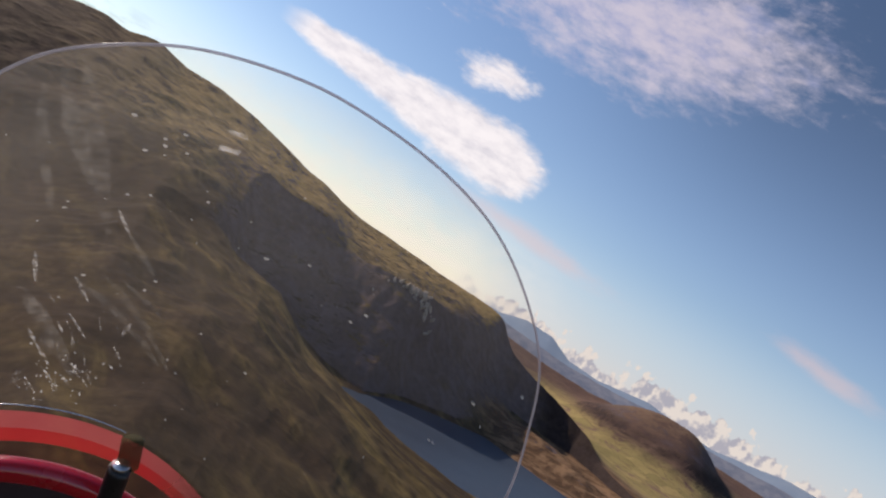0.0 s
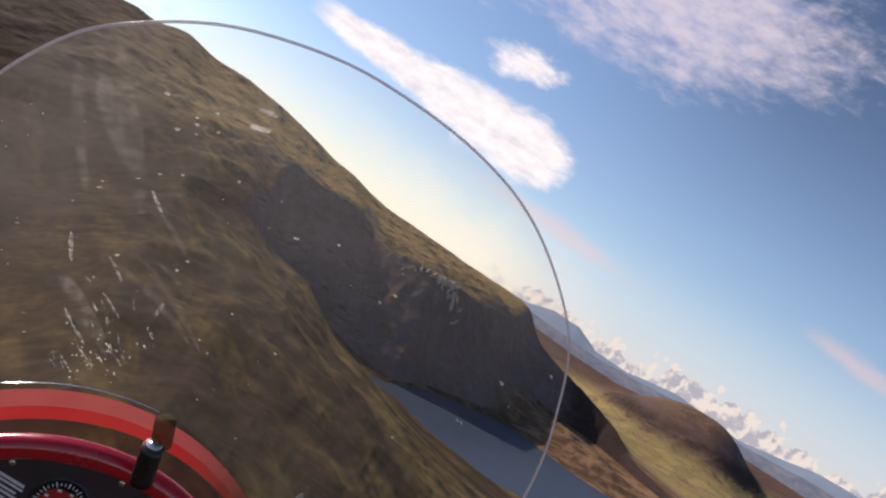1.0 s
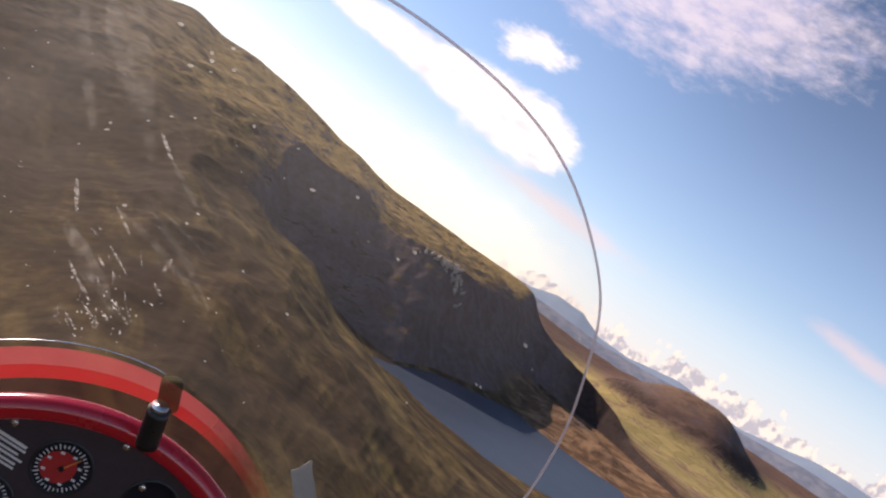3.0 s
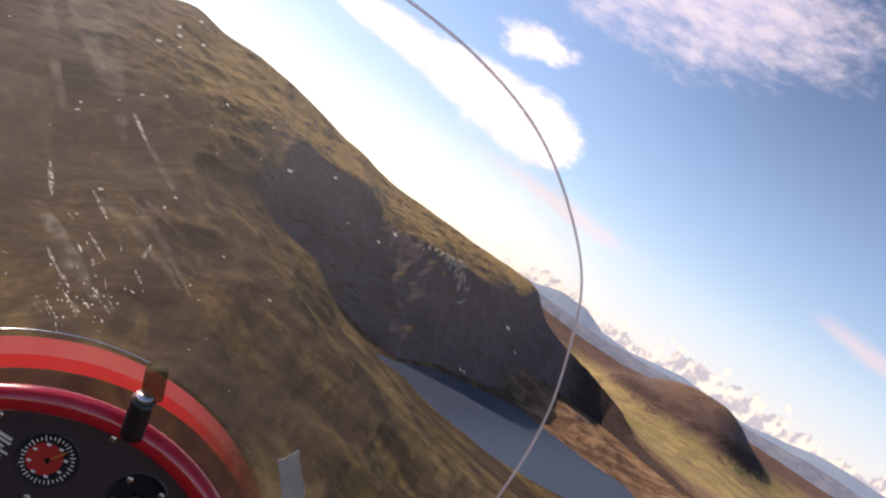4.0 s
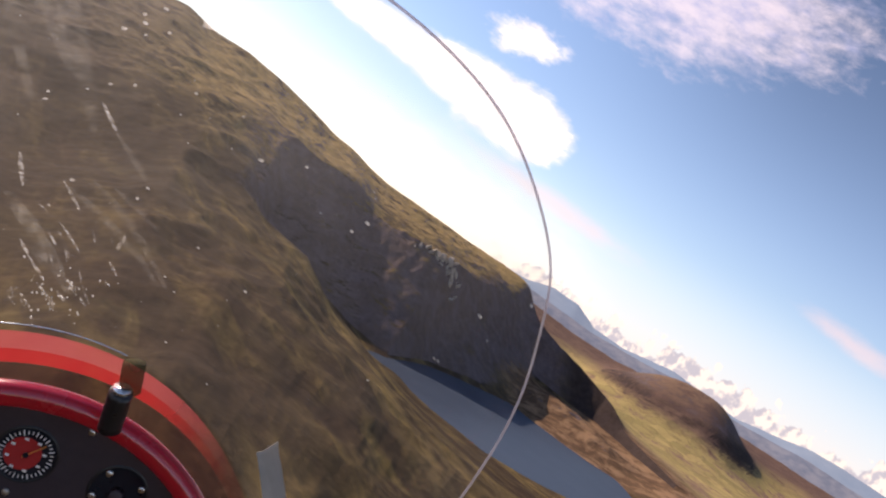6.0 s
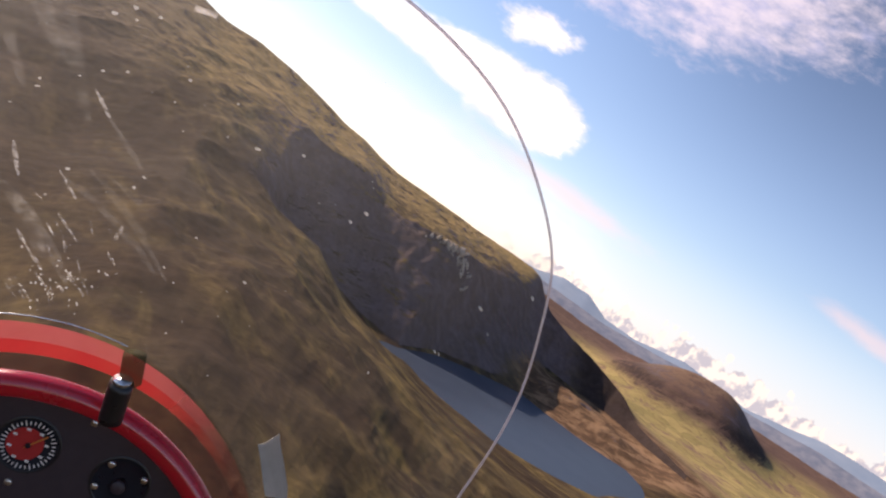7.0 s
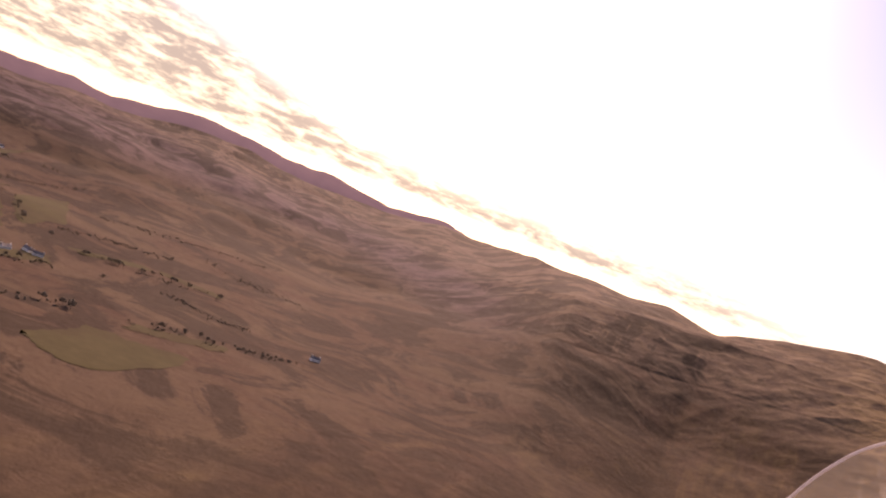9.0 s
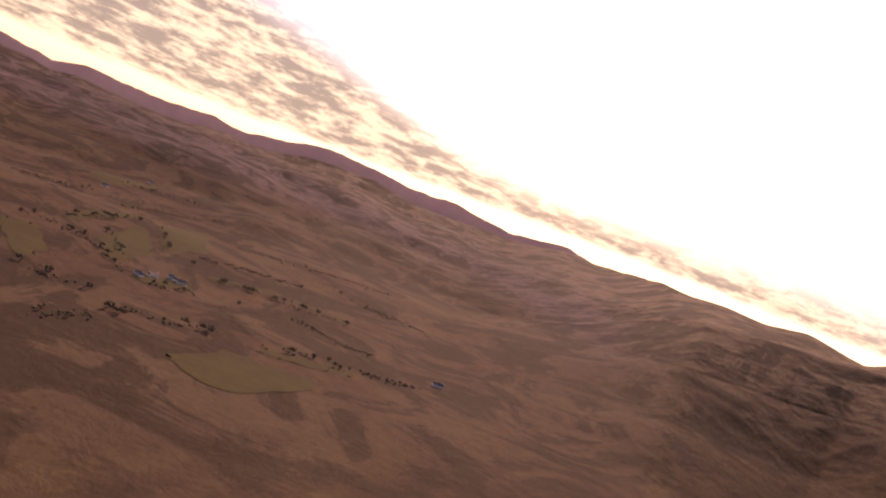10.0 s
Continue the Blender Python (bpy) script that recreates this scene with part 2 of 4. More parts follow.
    # pasture on the valley floor to the east
    bent_p = g.node("ShaderNodeVectorMath", {0: p, 1: g.node("ShaderNodeVectorMath", {0: g.node("ShaderNodeTexNoise", {"Vector": p, "Scale": 0.012, "Detail": 4.0}).outputs["Color"], "Scale": 90.0}, op="SCALE").outputs[0]}).outputs[0]
    cell = g.node("ShaderNodeTexVoronoi", {"Vector": bent_p, "Scale": 0.013, "Randomness": 0.9})
    vein = g.node("ShaderNodeTexVoronoi", {"Vector": bent_p, "Scale": 0.013, "Randomness": 0.9})
    vein.feature = "DISTANCE_TO_EDGE"
    hue = g.node("ShaderNodeSeparateColor", {0: cell.outputs["Color"]}).outputs[0]
    crop = g.mix(hue, (0.46, 0.335, 0.13), (0.29, 0.225, 0.085))
    crop = g.mix(g.math("MULTIPLY", g.step(vein.outputs["Distance"], 0.045, 0.012), 0.38), crop, (0.10, 0.085, 0.04))
    crop = g.mix(g.step(n2, 0.50, 0.68, 0.0, 0.7), crop, g.mix(n3, (0.17, 0.115, 0.05), (0.30, 0.20, 0.09)))
    # haze over the western hills, put into the colour as purple-grey
    hill_haze = g.math("MULTIPLY", g.step(xyz.outputs[2], 45.0, 120.0), g.step(xyz.outputs[0], -700.0, -1300.0))
    c = g.mix(g.math("MULTIPLY", hill_haze, 0.85), c, g.mix(g.step(n2, 0.3, 0.7), (0.066, 0.047, 0.053), (0.15, 0.105, 0.108)))
    # nearer western hills lightened in colour, standing in for veiling glare
    hill_glare = g.math("MULTIPLY", g.step(xyz.outputs[2], 130.0, 210.0), g.step(xyz.outputs[0], -40.0, -300.0))
    c = g.mix(g.math("MULTIPLY", hill_glare, 0.7), c, g.mix(g.step(n2, 0.3, 0.7), (0.075, 0.050, 0.040), (0.19, 0.135, 0.088)))
    # dark thickets and drains on the western moor
    wood = g.math("MULTIPLY", g.step(g.noise(p, 0.0052, 8, 0.66, 1.4), 0.47, 0.54), g.step(xyz.outputs[0], -250.0, -600.0))
    c = g.mix(g.math("MULTIPLY", wood, 0.7), c, g.mix(n3, (0.020, 0.014, 0.011), (0.038, 0.027, 0.019)))
    bloom = g.mix(n2, (0.19, 0.105, 0.078), (0.42, 0.26, 0.18))
    bloom = g.mix(g.math("MULTIPLY", g.step(xyz.outputs[2], 95.0, 60.0), g.step(n1, 0.46, 0.60, 0.0, 0.7)), bloom, g.mix(n2, (0.17, 0.125, 0.06), (0.36, 0.27, 0.13)))
    bloom = g.mix(g.step(g.math("ADD", xyz.outputs[2], g.math("MULTIPLY", g.math("SUBTRACT", n2, 0.5), 60.0)), 58.0, 78.0, 0.0, 0.9), bloom, g.mix(n2, (0.090, 0.052, 0.046), (0.22, 0.130, 0.100)))
    c = g.mix(g.math("MULTIPLY", g.step(xyz.outputs[0], 1150.0, 1450.0), g.step(nz, 0.80, 0.93, 0.0, 0.75)), c, bloom)
    low = g.step(g.math("ADD", xyz.outputs[2], g.math("MULTIPLY", n2, 40.0)), 135.0, 85.0)
    east = g.math("MULTIPLY", g.step(xyz.outputs[0], 1250.0, 1500.0), g.step(nz, 0.86, 0.95))
    some = g.step(g.math("ADD", g.math("MULTIPLY", n1, 0.6), g.math("MULTIPLY", n2, 0.4)), 0.40, 0.49)
    c = g.mix(g.math("MULTIPLY", g.math("MULTIPLY", low, east), g.math("MULTIPLY", some, 0.9)), c, crop)
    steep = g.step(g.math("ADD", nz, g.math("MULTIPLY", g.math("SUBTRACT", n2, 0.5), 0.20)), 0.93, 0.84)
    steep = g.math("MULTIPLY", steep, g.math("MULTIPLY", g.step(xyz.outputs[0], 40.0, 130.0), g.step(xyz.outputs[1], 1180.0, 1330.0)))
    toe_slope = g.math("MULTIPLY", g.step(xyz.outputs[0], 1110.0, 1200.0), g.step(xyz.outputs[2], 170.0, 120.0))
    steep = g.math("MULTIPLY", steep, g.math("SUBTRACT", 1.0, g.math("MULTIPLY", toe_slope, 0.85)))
    # steep spur face darkened in colour, standing in for its shade
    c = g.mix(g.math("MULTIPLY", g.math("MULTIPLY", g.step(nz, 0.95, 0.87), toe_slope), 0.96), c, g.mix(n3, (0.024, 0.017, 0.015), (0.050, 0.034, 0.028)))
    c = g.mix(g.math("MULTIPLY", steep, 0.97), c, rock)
    # rusty bracken on the slope across the lake
    rust = g.math("MULTIPLY", g.step(g.math("ADD", xyz.outputs[0], g.math("MULTIPLY", n2, 120.0)), 900.0, 980.0), g.step(xyz.outputs[1], 1180.0, 1290.0))
    rust = g.math("MULTIPLY", g.math("MULTIPLY", rust, g.step(xyz.outputs[1], 1850.0, 1760.0)), g.math("MULTIPLY", g.step(xyz.outputs[2], 75.0, 45.0), g.step(nz, 0.78, 0.90)))
    rust = g.math("MULTIPLY", rust, g.step(g.math("ADD", xyz.outputs[0], g.math("MULTIPLY", xyz.outputs[2], -1.0)), 1330.0, 1230.0))
    c = g.mix(g.math("MULTIPLY", rust, g.step(n2, 0.30, 0.46, 0.45, 0.95)), c, g.mix(g.step(n2, 0.42, 0.62), (0.125, 0.070, 0.040), (0.290, 0.172, 0.096)))
    h = g.math("ADD", g.math("MULTIPLY", n2, 1.0), g.math("MULTIPLY", n3, 0.10))
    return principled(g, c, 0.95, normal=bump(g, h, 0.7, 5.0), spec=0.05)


MOOR = material("moor", build_moor)


def build_water(g):
    p = g.node("ShaderNodeNewGeometry").outputs["Position"]
    n = g.noise(p, 0.25, 4, 0.6)
    wide = g.noise(p, 0.012, 4, 0.6)
    c = g.mix(wide, (0.046, 0.061, 0.088), (0.062, 0.079, 0.110))
    d = g.node("ShaderNodeBsdfDiffuse", {"Color": c}).outputs[0]
    s = g.node("ShaderNodeBsdfGlossy", {"Color": (1, 1, 1, 1), "Roughness": g.step(wide, 0.3, 0.7, 0.12, 0.25), "Normal": bump(g, n, 0.10, 0.5)}).outputs[0]
    return g.node("ShaderNodeMixShader", {0: 0.07, 1: d, 2: s}).outputs[0]


WATER = material("lake_water", build_water)


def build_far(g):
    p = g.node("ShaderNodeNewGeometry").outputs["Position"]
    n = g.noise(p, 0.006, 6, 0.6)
    # blue haze put into the ridge colour, which also glows
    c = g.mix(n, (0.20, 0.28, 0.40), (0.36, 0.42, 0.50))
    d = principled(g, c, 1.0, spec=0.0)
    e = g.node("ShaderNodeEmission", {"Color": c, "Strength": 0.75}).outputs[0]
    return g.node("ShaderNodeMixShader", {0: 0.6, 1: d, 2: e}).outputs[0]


FAR = material("far_hills", build_far)


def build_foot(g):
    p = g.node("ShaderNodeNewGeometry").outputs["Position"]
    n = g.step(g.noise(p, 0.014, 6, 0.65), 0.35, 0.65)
    # pale haze of distance mixed into the foothill colour, partly self-lit
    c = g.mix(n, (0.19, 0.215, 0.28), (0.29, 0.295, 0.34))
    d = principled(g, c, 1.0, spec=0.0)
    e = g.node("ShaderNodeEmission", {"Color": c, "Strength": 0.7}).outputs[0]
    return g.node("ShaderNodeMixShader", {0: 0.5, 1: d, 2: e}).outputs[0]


NEARBLUE = material("foothills", build_foot)


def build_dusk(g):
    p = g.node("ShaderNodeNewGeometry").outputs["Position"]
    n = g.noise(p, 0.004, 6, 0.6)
    # purple haze painted on these hills, with emission to lift it
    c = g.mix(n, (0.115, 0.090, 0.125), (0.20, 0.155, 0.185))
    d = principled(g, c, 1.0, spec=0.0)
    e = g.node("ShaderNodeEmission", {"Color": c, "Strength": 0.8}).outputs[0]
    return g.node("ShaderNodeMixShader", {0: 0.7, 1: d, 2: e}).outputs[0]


DUSK = material("dusky_hills", build_dusk)


def plain(name, color, rough, metal=0.0, coat=0.0, vary=0.25, scale=40.0, relief=0.1):
    def build(g):
        co = g.node("ShaderNodeTexCoord").outputs["Object"]
        n = g.noise(co, scale, 5, 0.6)
        lo = tuple(c * (1 - vary) for c in color)
        hi = tuple(min(1.0, c * (1 + vary)) for c in color)
        r = g.step(g.noise(co, scale * 3, 4), 0.3, 0.7, max(0.02, rough - 0.08), min(1.0, rough + 0.10))
        sh = g.node("ShaderNodeBsdfPrincipled", {"Base Color": g.mix(n, lo, hi), "Roughness": r, "Metallic": metal, "Coat Weight": coat})
        if relief:
            g.link(bump(g, n, relief, 0.002), sh.inputs["Normal"])
        return sh.outputs[0]
    return material(name, build)


RED = plain("red_paint", (0.50, 0.004, 0.018), 0.20, coat=1.0, relief=0.0, vary=0.05, scale=5.0)
BLACK = plain("black_panel", (0.040, 0.028, 0.036), 0.45)
DARK = plain("dark_plastic", (0.012, 0.012, 0.014), 0.35)
CHROME = plain("chrome", (0.75, 0.74, 0.72), 0.18, metal=1.0, relief=0.0)
STEEL = plain("screw_steel", (0.55, 0.53, 0.52), 0.3, metal=1.0, relief=0.0)
FACE = plain("dial_red", (0.55, 0.03, 0.02), 0.5)
MARK = plain("dial_marks", (0.75, 0.73, 0.70), 0.6)
TAPE = plain("tape", (0.43, 0.39, 0.35), 0.7)


def build_speck(g):
    a = g.node("ShaderNodeBsdfDiffuse", {"Color": (0.85, 0.83, 0.80, 1.0)}).outputs[0]
    b = g.node("ShaderNodeBsdfTranslucent", {"Color": (0.85, 0.83, 0.78, 1.0)}).outputs[0]
    c = g.node("ShaderNodeBsdfTransparent", {"Color": (1, 1, 1, 1)}).outputs[0]
    d = g.node("ShaderNodeMixShader", {0: 0.5, 1: a, 2: b}).outputs[0]
    return g.node("ShaderNodeMixShader", {0: 0.42, 1: c, 2: d}).outputs[0]


DUST = material("dust", build_speck)


def build_smear(g):
    co = g.node("ShaderNodeTexCoord").outputs["Object"]
    b = g.node("ShaderNodeBsdfTranslucent", {"Color": (0.85, 0.80, 0.72, 1.0)}).outputs[0]
    c = g.node("ShaderNodeBsdfTransparent", {"Color": (1, 1, 1, 1)}).outputs[0]
    f = g.math("MULTIPLY", g.step(g.noise(co, 60.0, 4), 0.3, 0.8), 0.055)
    return g.node("ShaderNodeMixShader", {0: f, 1: c, 2: b}).outputs[0]


SMEAR = material("smear", build_smear)


def build_scratch(g):
    co = g.node("ShaderNodeTexCoord").outputs["Object"]
    b = g.node("ShaderNodeBsdfTranslucent", {"Color": (0.85, 0.82, 0.78, 1.0)}).outputs[0]
    c = g.node("ShaderNodeBsdfTransparent", {"Color": (1, 1, 1, 1)}).outputs[0]
    f = g.math("MULTIPLY", g.step(g.noise(co, 160.0, 4), 0.36, 0.66), 0.24)
    return g.node("ShaderNodeMixShader", {0: f, 1: c, 2: b}).outputs[0]


SCRATCH = material("scratch", build_scratch)


def build_label(g):
    b = g.node("ShaderNodeBsdfTranslucent", {"Color": (0.80, 0.76, 0.72, 1.0)}).outputs[0]
    c = g.node("ShaderNodeBsdfTransparent", {"Color": (1, 1, 1, 1)}).outputs[0]
    co = g.node("ShaderNodeTexCoord").outputs["Object"]
    f = g.math("MULTIPLY", g.step(g.noise(co, 90.0, 3), 0.35, 0.65), 0.20)
    return g.node("ShaderNodeMixShader", {0: f, 1: c, 2: b}).outputs[0]


LABEL = material("worn_sticker", build_label)


def build_perspex(g):
    co = g.node("ShaderNodeTexCoord").outputs["Object"]
    clear = g.node("ShaderNodeBsdfTransparent", {"Color": (0.97, 0.965, 0.955, 1.0)}).outputs[0]
    gloss = g.node("ShaderNodeBsdfGlossy", {"Color": (1, 1, 1, 1), "Roughness": 0.05}).outputs[0]
    film = g.node("ShaderNodeBsdfDiffuse", {"Color": (0.75, 0.72, 0.68, 1.0)}).outputs[0]
    thru = g.node("ShaderNodeBsdfTranslucent", {"Color": (0.80, 0.74, 0.66, 1.0)}).outputs[0]
    a = g.node("ShaderNodeMixShader", {0: 0.006, 1: clear, 2: gloss}).outputs[0]
    dirt = g.node("ShaderNodeMixShader", {0: 0.6, 1: film, 2: thru}).outputs[0]
    n = g.noise(co, 7.0, 6, 0.62)
    at = g.node("ShaderNodeSeparateXYZ", {0: co}).outputs
    # dust film thickened towards the upper left, standing in for sun glare
    upper_glare = g.step(g.math("SUBTRACT", at[2], g.math("MULTIPLY", at[0], 0.35)), -0.28, 0.07)
    cover = g.step(n, 0.20, 0.86)
    dusty = g.math("ADD", g.math("ADD", 0.014, g.math("MULTIPLY", cover, 0.02)), g.math("MULTIPLY", upper_glare, g.math("ADD", 0.044, g.math("MULTIPLY", cover, 0.045))))
    return g.node("ShaderNodeMixShader", {0: dusty, 1: a, 2: dirt}).outputs[0]


PERSPEX = material("perspex", build_perspex)


def build_edge(g):
    a = g.node("ShaderNodeBsdfTransparent", {"Color": (0.80, 0.78, 0.84, 1.0)}).outputs[0]
    b = principled(g, (0.36, 0.33, 0.40), 0.25)
    t = g.node("ShaderNodeBsdfTranslucent", {"Color": (0.85, 0.82, 0.80, 1.0)}).outputs[0]
    b = g.node("ShaderNodeMixShader", {0: 0.3, 1: b, 2: t}).outputs[0]
    return g.node("ShaderNodeMixShader", {0: 0.52, 1: a, 2: b}).outputs[0]


EDGE = material("perspex_edge", build_edge)


# mirrored hood put into a translucent red colour, fading to the right
def strip(name, lo, hi, cover):
    def build(g):
        co = g.node("ShaderNodeTexCoord").outputs["Object"]
        n = g.noise(co, 14.0, 4, 0.55)
        col = g.mix(n, lo, hi)
        a = principled(g, col, 0.35)
        b = g.node("ShaderNodeBsdfTranslucent", {"Color": col}).outputs[0]
        c = g.node("ShaderNodeBsdfTransparent", {"Color": (1.0, 0.80, 0.77, 1.0)}).outputs[0]
        d = g.node("ShaderNodeMixShader", {0: 0.5, 1: a, 2: b}).outputs[0]
        x = g.node("ShaderNodeSeparateXYZ", {0: co}).outputs[0]
        fade = g.step(g.math("ADD", x, g.math("MULTIPLY", n, 0.07)), 0.17, 0.38, cover, 0.04)
        return g.node("ShaderNodeMixShader", {0: fade, 1: c, 2: d}).outputs[0]
    return material(name, build)


STRIP = strip("red_reflection_strip", (0.50, 0.010, 0.018), (0.66, 0.05, 0.045), 0.74)
STRIP_PALE = strip("pale_reflection_strip", (0.52, 0.07, 0.08), (0.70, 0.16, 0.15), 0.66)


# see-through olive that paints the knob's dim mirror image
def build_olive(g):
    a = g.node("ShaderNodeBsdfTransparent", {"Color": (0.75, 0.72, 0.60, 1.0)}).outputs[0]
    b = principled(g, (0.085, 0.072, 0.038), 0.9, spec=0.05)
    return g.node("ShaderNodeMixShader", {0: 0.50, 1: a, 2: b}).outputs[0]


OLIVE = material("olive_knob_reflection", build_olive)


def build_tint(g):
    a = g.node("ShaderNodeBsdfTransparent", {"Color": (0.90, 0.72, 0.68, 1.0)}).outputs[0]
    b = principled(g, (0.40, 0.14, 0.12), 0.3)
    return g.node("ShaderNodeMixShader", {0: 0.28, 1: a, 2: b}).outputs[0]


TINT = material("red_tinted_strip", build_tint)


# ---- the land ----
def curve(rows, k=1):
    a = np.array(rows, float)
    return lambda az: np.interp(az, a[:, 0], a[:, k])


def rise(el, r):
    return HEIGHT + r * np.tan(np.radians(el))


near_z = [(-80, 10), (-45, 12), (-28, 14), (-18, 18), (-8, 50), (0, 100), (7, 112), (13, 108), (20, 98), (27, 80), (35, 62), (45, 50), (60, 40)]
# bearing, distance, height over the lake
shoulder = [(-80, 1200, 8), (-45, 1200, 12), (-28, 1050, 28), (-18, 1150, 10), (-8, 1200, 58), (0, 1200, 128), (6.6, 1220, 117), (9.5, 1210, 108), (11, 1200, 96),
            (12.5, 1200, 84), (14.7, 1195, 58), (17, 1190, 41), (19, 1190, 25), (20.4, 1190, 18), (22.2, 1200, 4), (24.6, 1155, 3), (26.8, 1125, 3), (29.4, 1106, 3), (31.3, 1112, 3),
            (33.2, 1122, 3), (34.5, 1140, 3), (37.8, 1200, 3), (40.4, 1400, 9), (45, 1420, 16), (60, 1400, 20)]
gully = [(-80, 1700, 12), (-45, 1700, 18), (-28, 1300, 75), (-18, 1480, 72), (-8, 1480, 132), (0, 1420, 188), (4, 1410, 172), (5.6, 1390, 140), (7, 1340, 92),
         (10, 1330, 58), (13, 1330, 24), (16, 1330, 5), (20, 1350, -6), (25, 1450, -14), (30, 1450, -14), (37, 1420, -12),
         (40, 1480, -8), (41.4, 1500, 12), (45, 1550, 20), (60, 1700, 25)]
toe = [(-80, 2400, 18), (-45, 2300, 26), (-28, 1600, 150), (-18, 1750, 170), (-8, 1700, 221), (0, 1600, 228), (4, 1540, 206), (5.6, 1500, 178), (7, 1470, 92),
       (10, 1460, 60), (13, 1440, 32), (16, 1420, 12), (18.5, 1400, 3), (19.8, 1410, 3), (22.6, 1585, 3), (26.6, 1700, 3), (29.3, 1790, 3), (31.4, 1745, 3), (34, 1700, 3),
       (36.3, 1690, 3), (38.5, 1700, 3), (39.3, 1660, 3), (40.3, 1640, 6), (41.3, 1620, 10), (43, 1700, 24), (60, 1900, 28)]
lip = [(-80, 3300, 110), (-45, 3200, 120), (-28, 1950, 245), (-18, 2020, 280), (-8, 1930, 313), (0, 1800, 288), (5, 1680, 258), (7.7, 1660, 244),
       (11.2, 1690, 241), (13.6, 1690, 200), (17, 1675, 201), (20, 1700, 202), (23.2, 1900, 205), (26, 2090, 192), (27, 2120, 138), (28.3, 2115, 85),
       (30, 2140, 40), (33, 2170, 24), (35, 2160, 22), (37, 2100, 18), (39, 1970, 22), (42, 1825, 29), (44, 1800, 28), (60, 2000, 32)]
crest_r = [(-80, 4300), (-45, 4200), (-36, 3900), (-31, 2700), (-23, 2450), (-18, 2350), (-14.5, 2300), (-7, 2260), (0, 2280), (6, 2380), (20, 2480), (26, 2260),
           (28.3, 2210), (30, 2230), (33, 2255), (35, 2230), (37, 2140), (39, 2000), (42, 1840), (60, 2100)]
crest_el = [(-90, 0.0), (-80, 0.0), (-77, -0.4), (-75, 0.05), (-72.5, -0.1), (-69.5, 0.0), (-66.4, 0.3), (-63.8, 0.1), (-60.6, 0.7), (-57.1, 1.25), (-54.6, 1.15), (-51.8, 0.85),
            (-48.9, 1.0), (-45.9, 0.8), (-43.5, 0.55), (-40.9, 0.8), (-39.2, 1.1), (-36.9, 0.75), (-34.7, 0.85), (-32.2, 1.35), (-29.8, 1.15), (-27.4, 1.3), (-24.6, 1.15),
            (-21.8, 1.65), (-19.9, 1.3), (-18.0, 0.95), (-17, 1.5), (-14.3, 2.35), (-10.4, 3.3), (-8.5, 3.6), (-7, 3.35), (-5.3, 3.8), (-4.5, 3.75), (-2.6, 3.25), (0, 3.32),
            (3, 2.94), (4.9, 2.5), (6.55, 2.1), (8.05, 1.65), (9.8, 1.5), (11.05, 1.1), (12.9, 0.8), (15.5, 0.67), (18, 0.5), (20.2, 0.27), (22.7, 0.2), (25.3, 0.05),
            (26.35, -0.25), (27, -1.05), (28, -1.92), (30.45, -2.8), (33.3, -3.6), (35.7, -4.4), (37.35, -5.6), (38.9, -5.95), (41, -6.4), (42.3, -6.7), (60, -6.8)]


def fbm(x, y, wave, octaves, seed, ridged=False):
    """Value noise in world metres, about -1 to 1."""
    rs = np.random.RandomState(seed)
    table = rs.rand(256, 256) * 2 - 1
    total, amp, norm = np.zeros_like(x), 1.0, 0.0
    for k in range(octaves):
        a = 0.6 + k * 0.9
        u = (x * math.cos(a) + y * math.sin(a)) / wave + 17.3 * k
        v = (-x * math.sin(a) + y * math.cos(a)) / wave + 9.1 * k
        i, j = np.floor(u).astype(int), np.floor(v).astype(int)
        fu, fv = u - i, v - j
        fu, fv = fu * fu * (3 - 2 * fu), fv * fv * (3 - 2 * fv)
        t = lambda p, q: table[(i + p) % 256, (j + q) % 256]
        n = (t(0, 0) * (1 - fu) + t(1, 0) * fu) * (1 - fv) + (t(0, 1) * (1 - fu) + t(1, 1) * fu) * fv
        if ridged:
            n = 1 - 2 * np.abs(n) ** 0.8
        total += n * amp
        norm += amp
        amp *= 0.55
        wave *= 0.5
    return total / norm


FINE_AZ = np.linspace(-88, 58, 960)
ALL_AZ = np.concatenate([FINE_AZ, np.linspace(58, 272, 45)[1:-1]])
ROWS = (12, 24, 50, 26, 30, 90, 60, 24, 40, 50, 4)


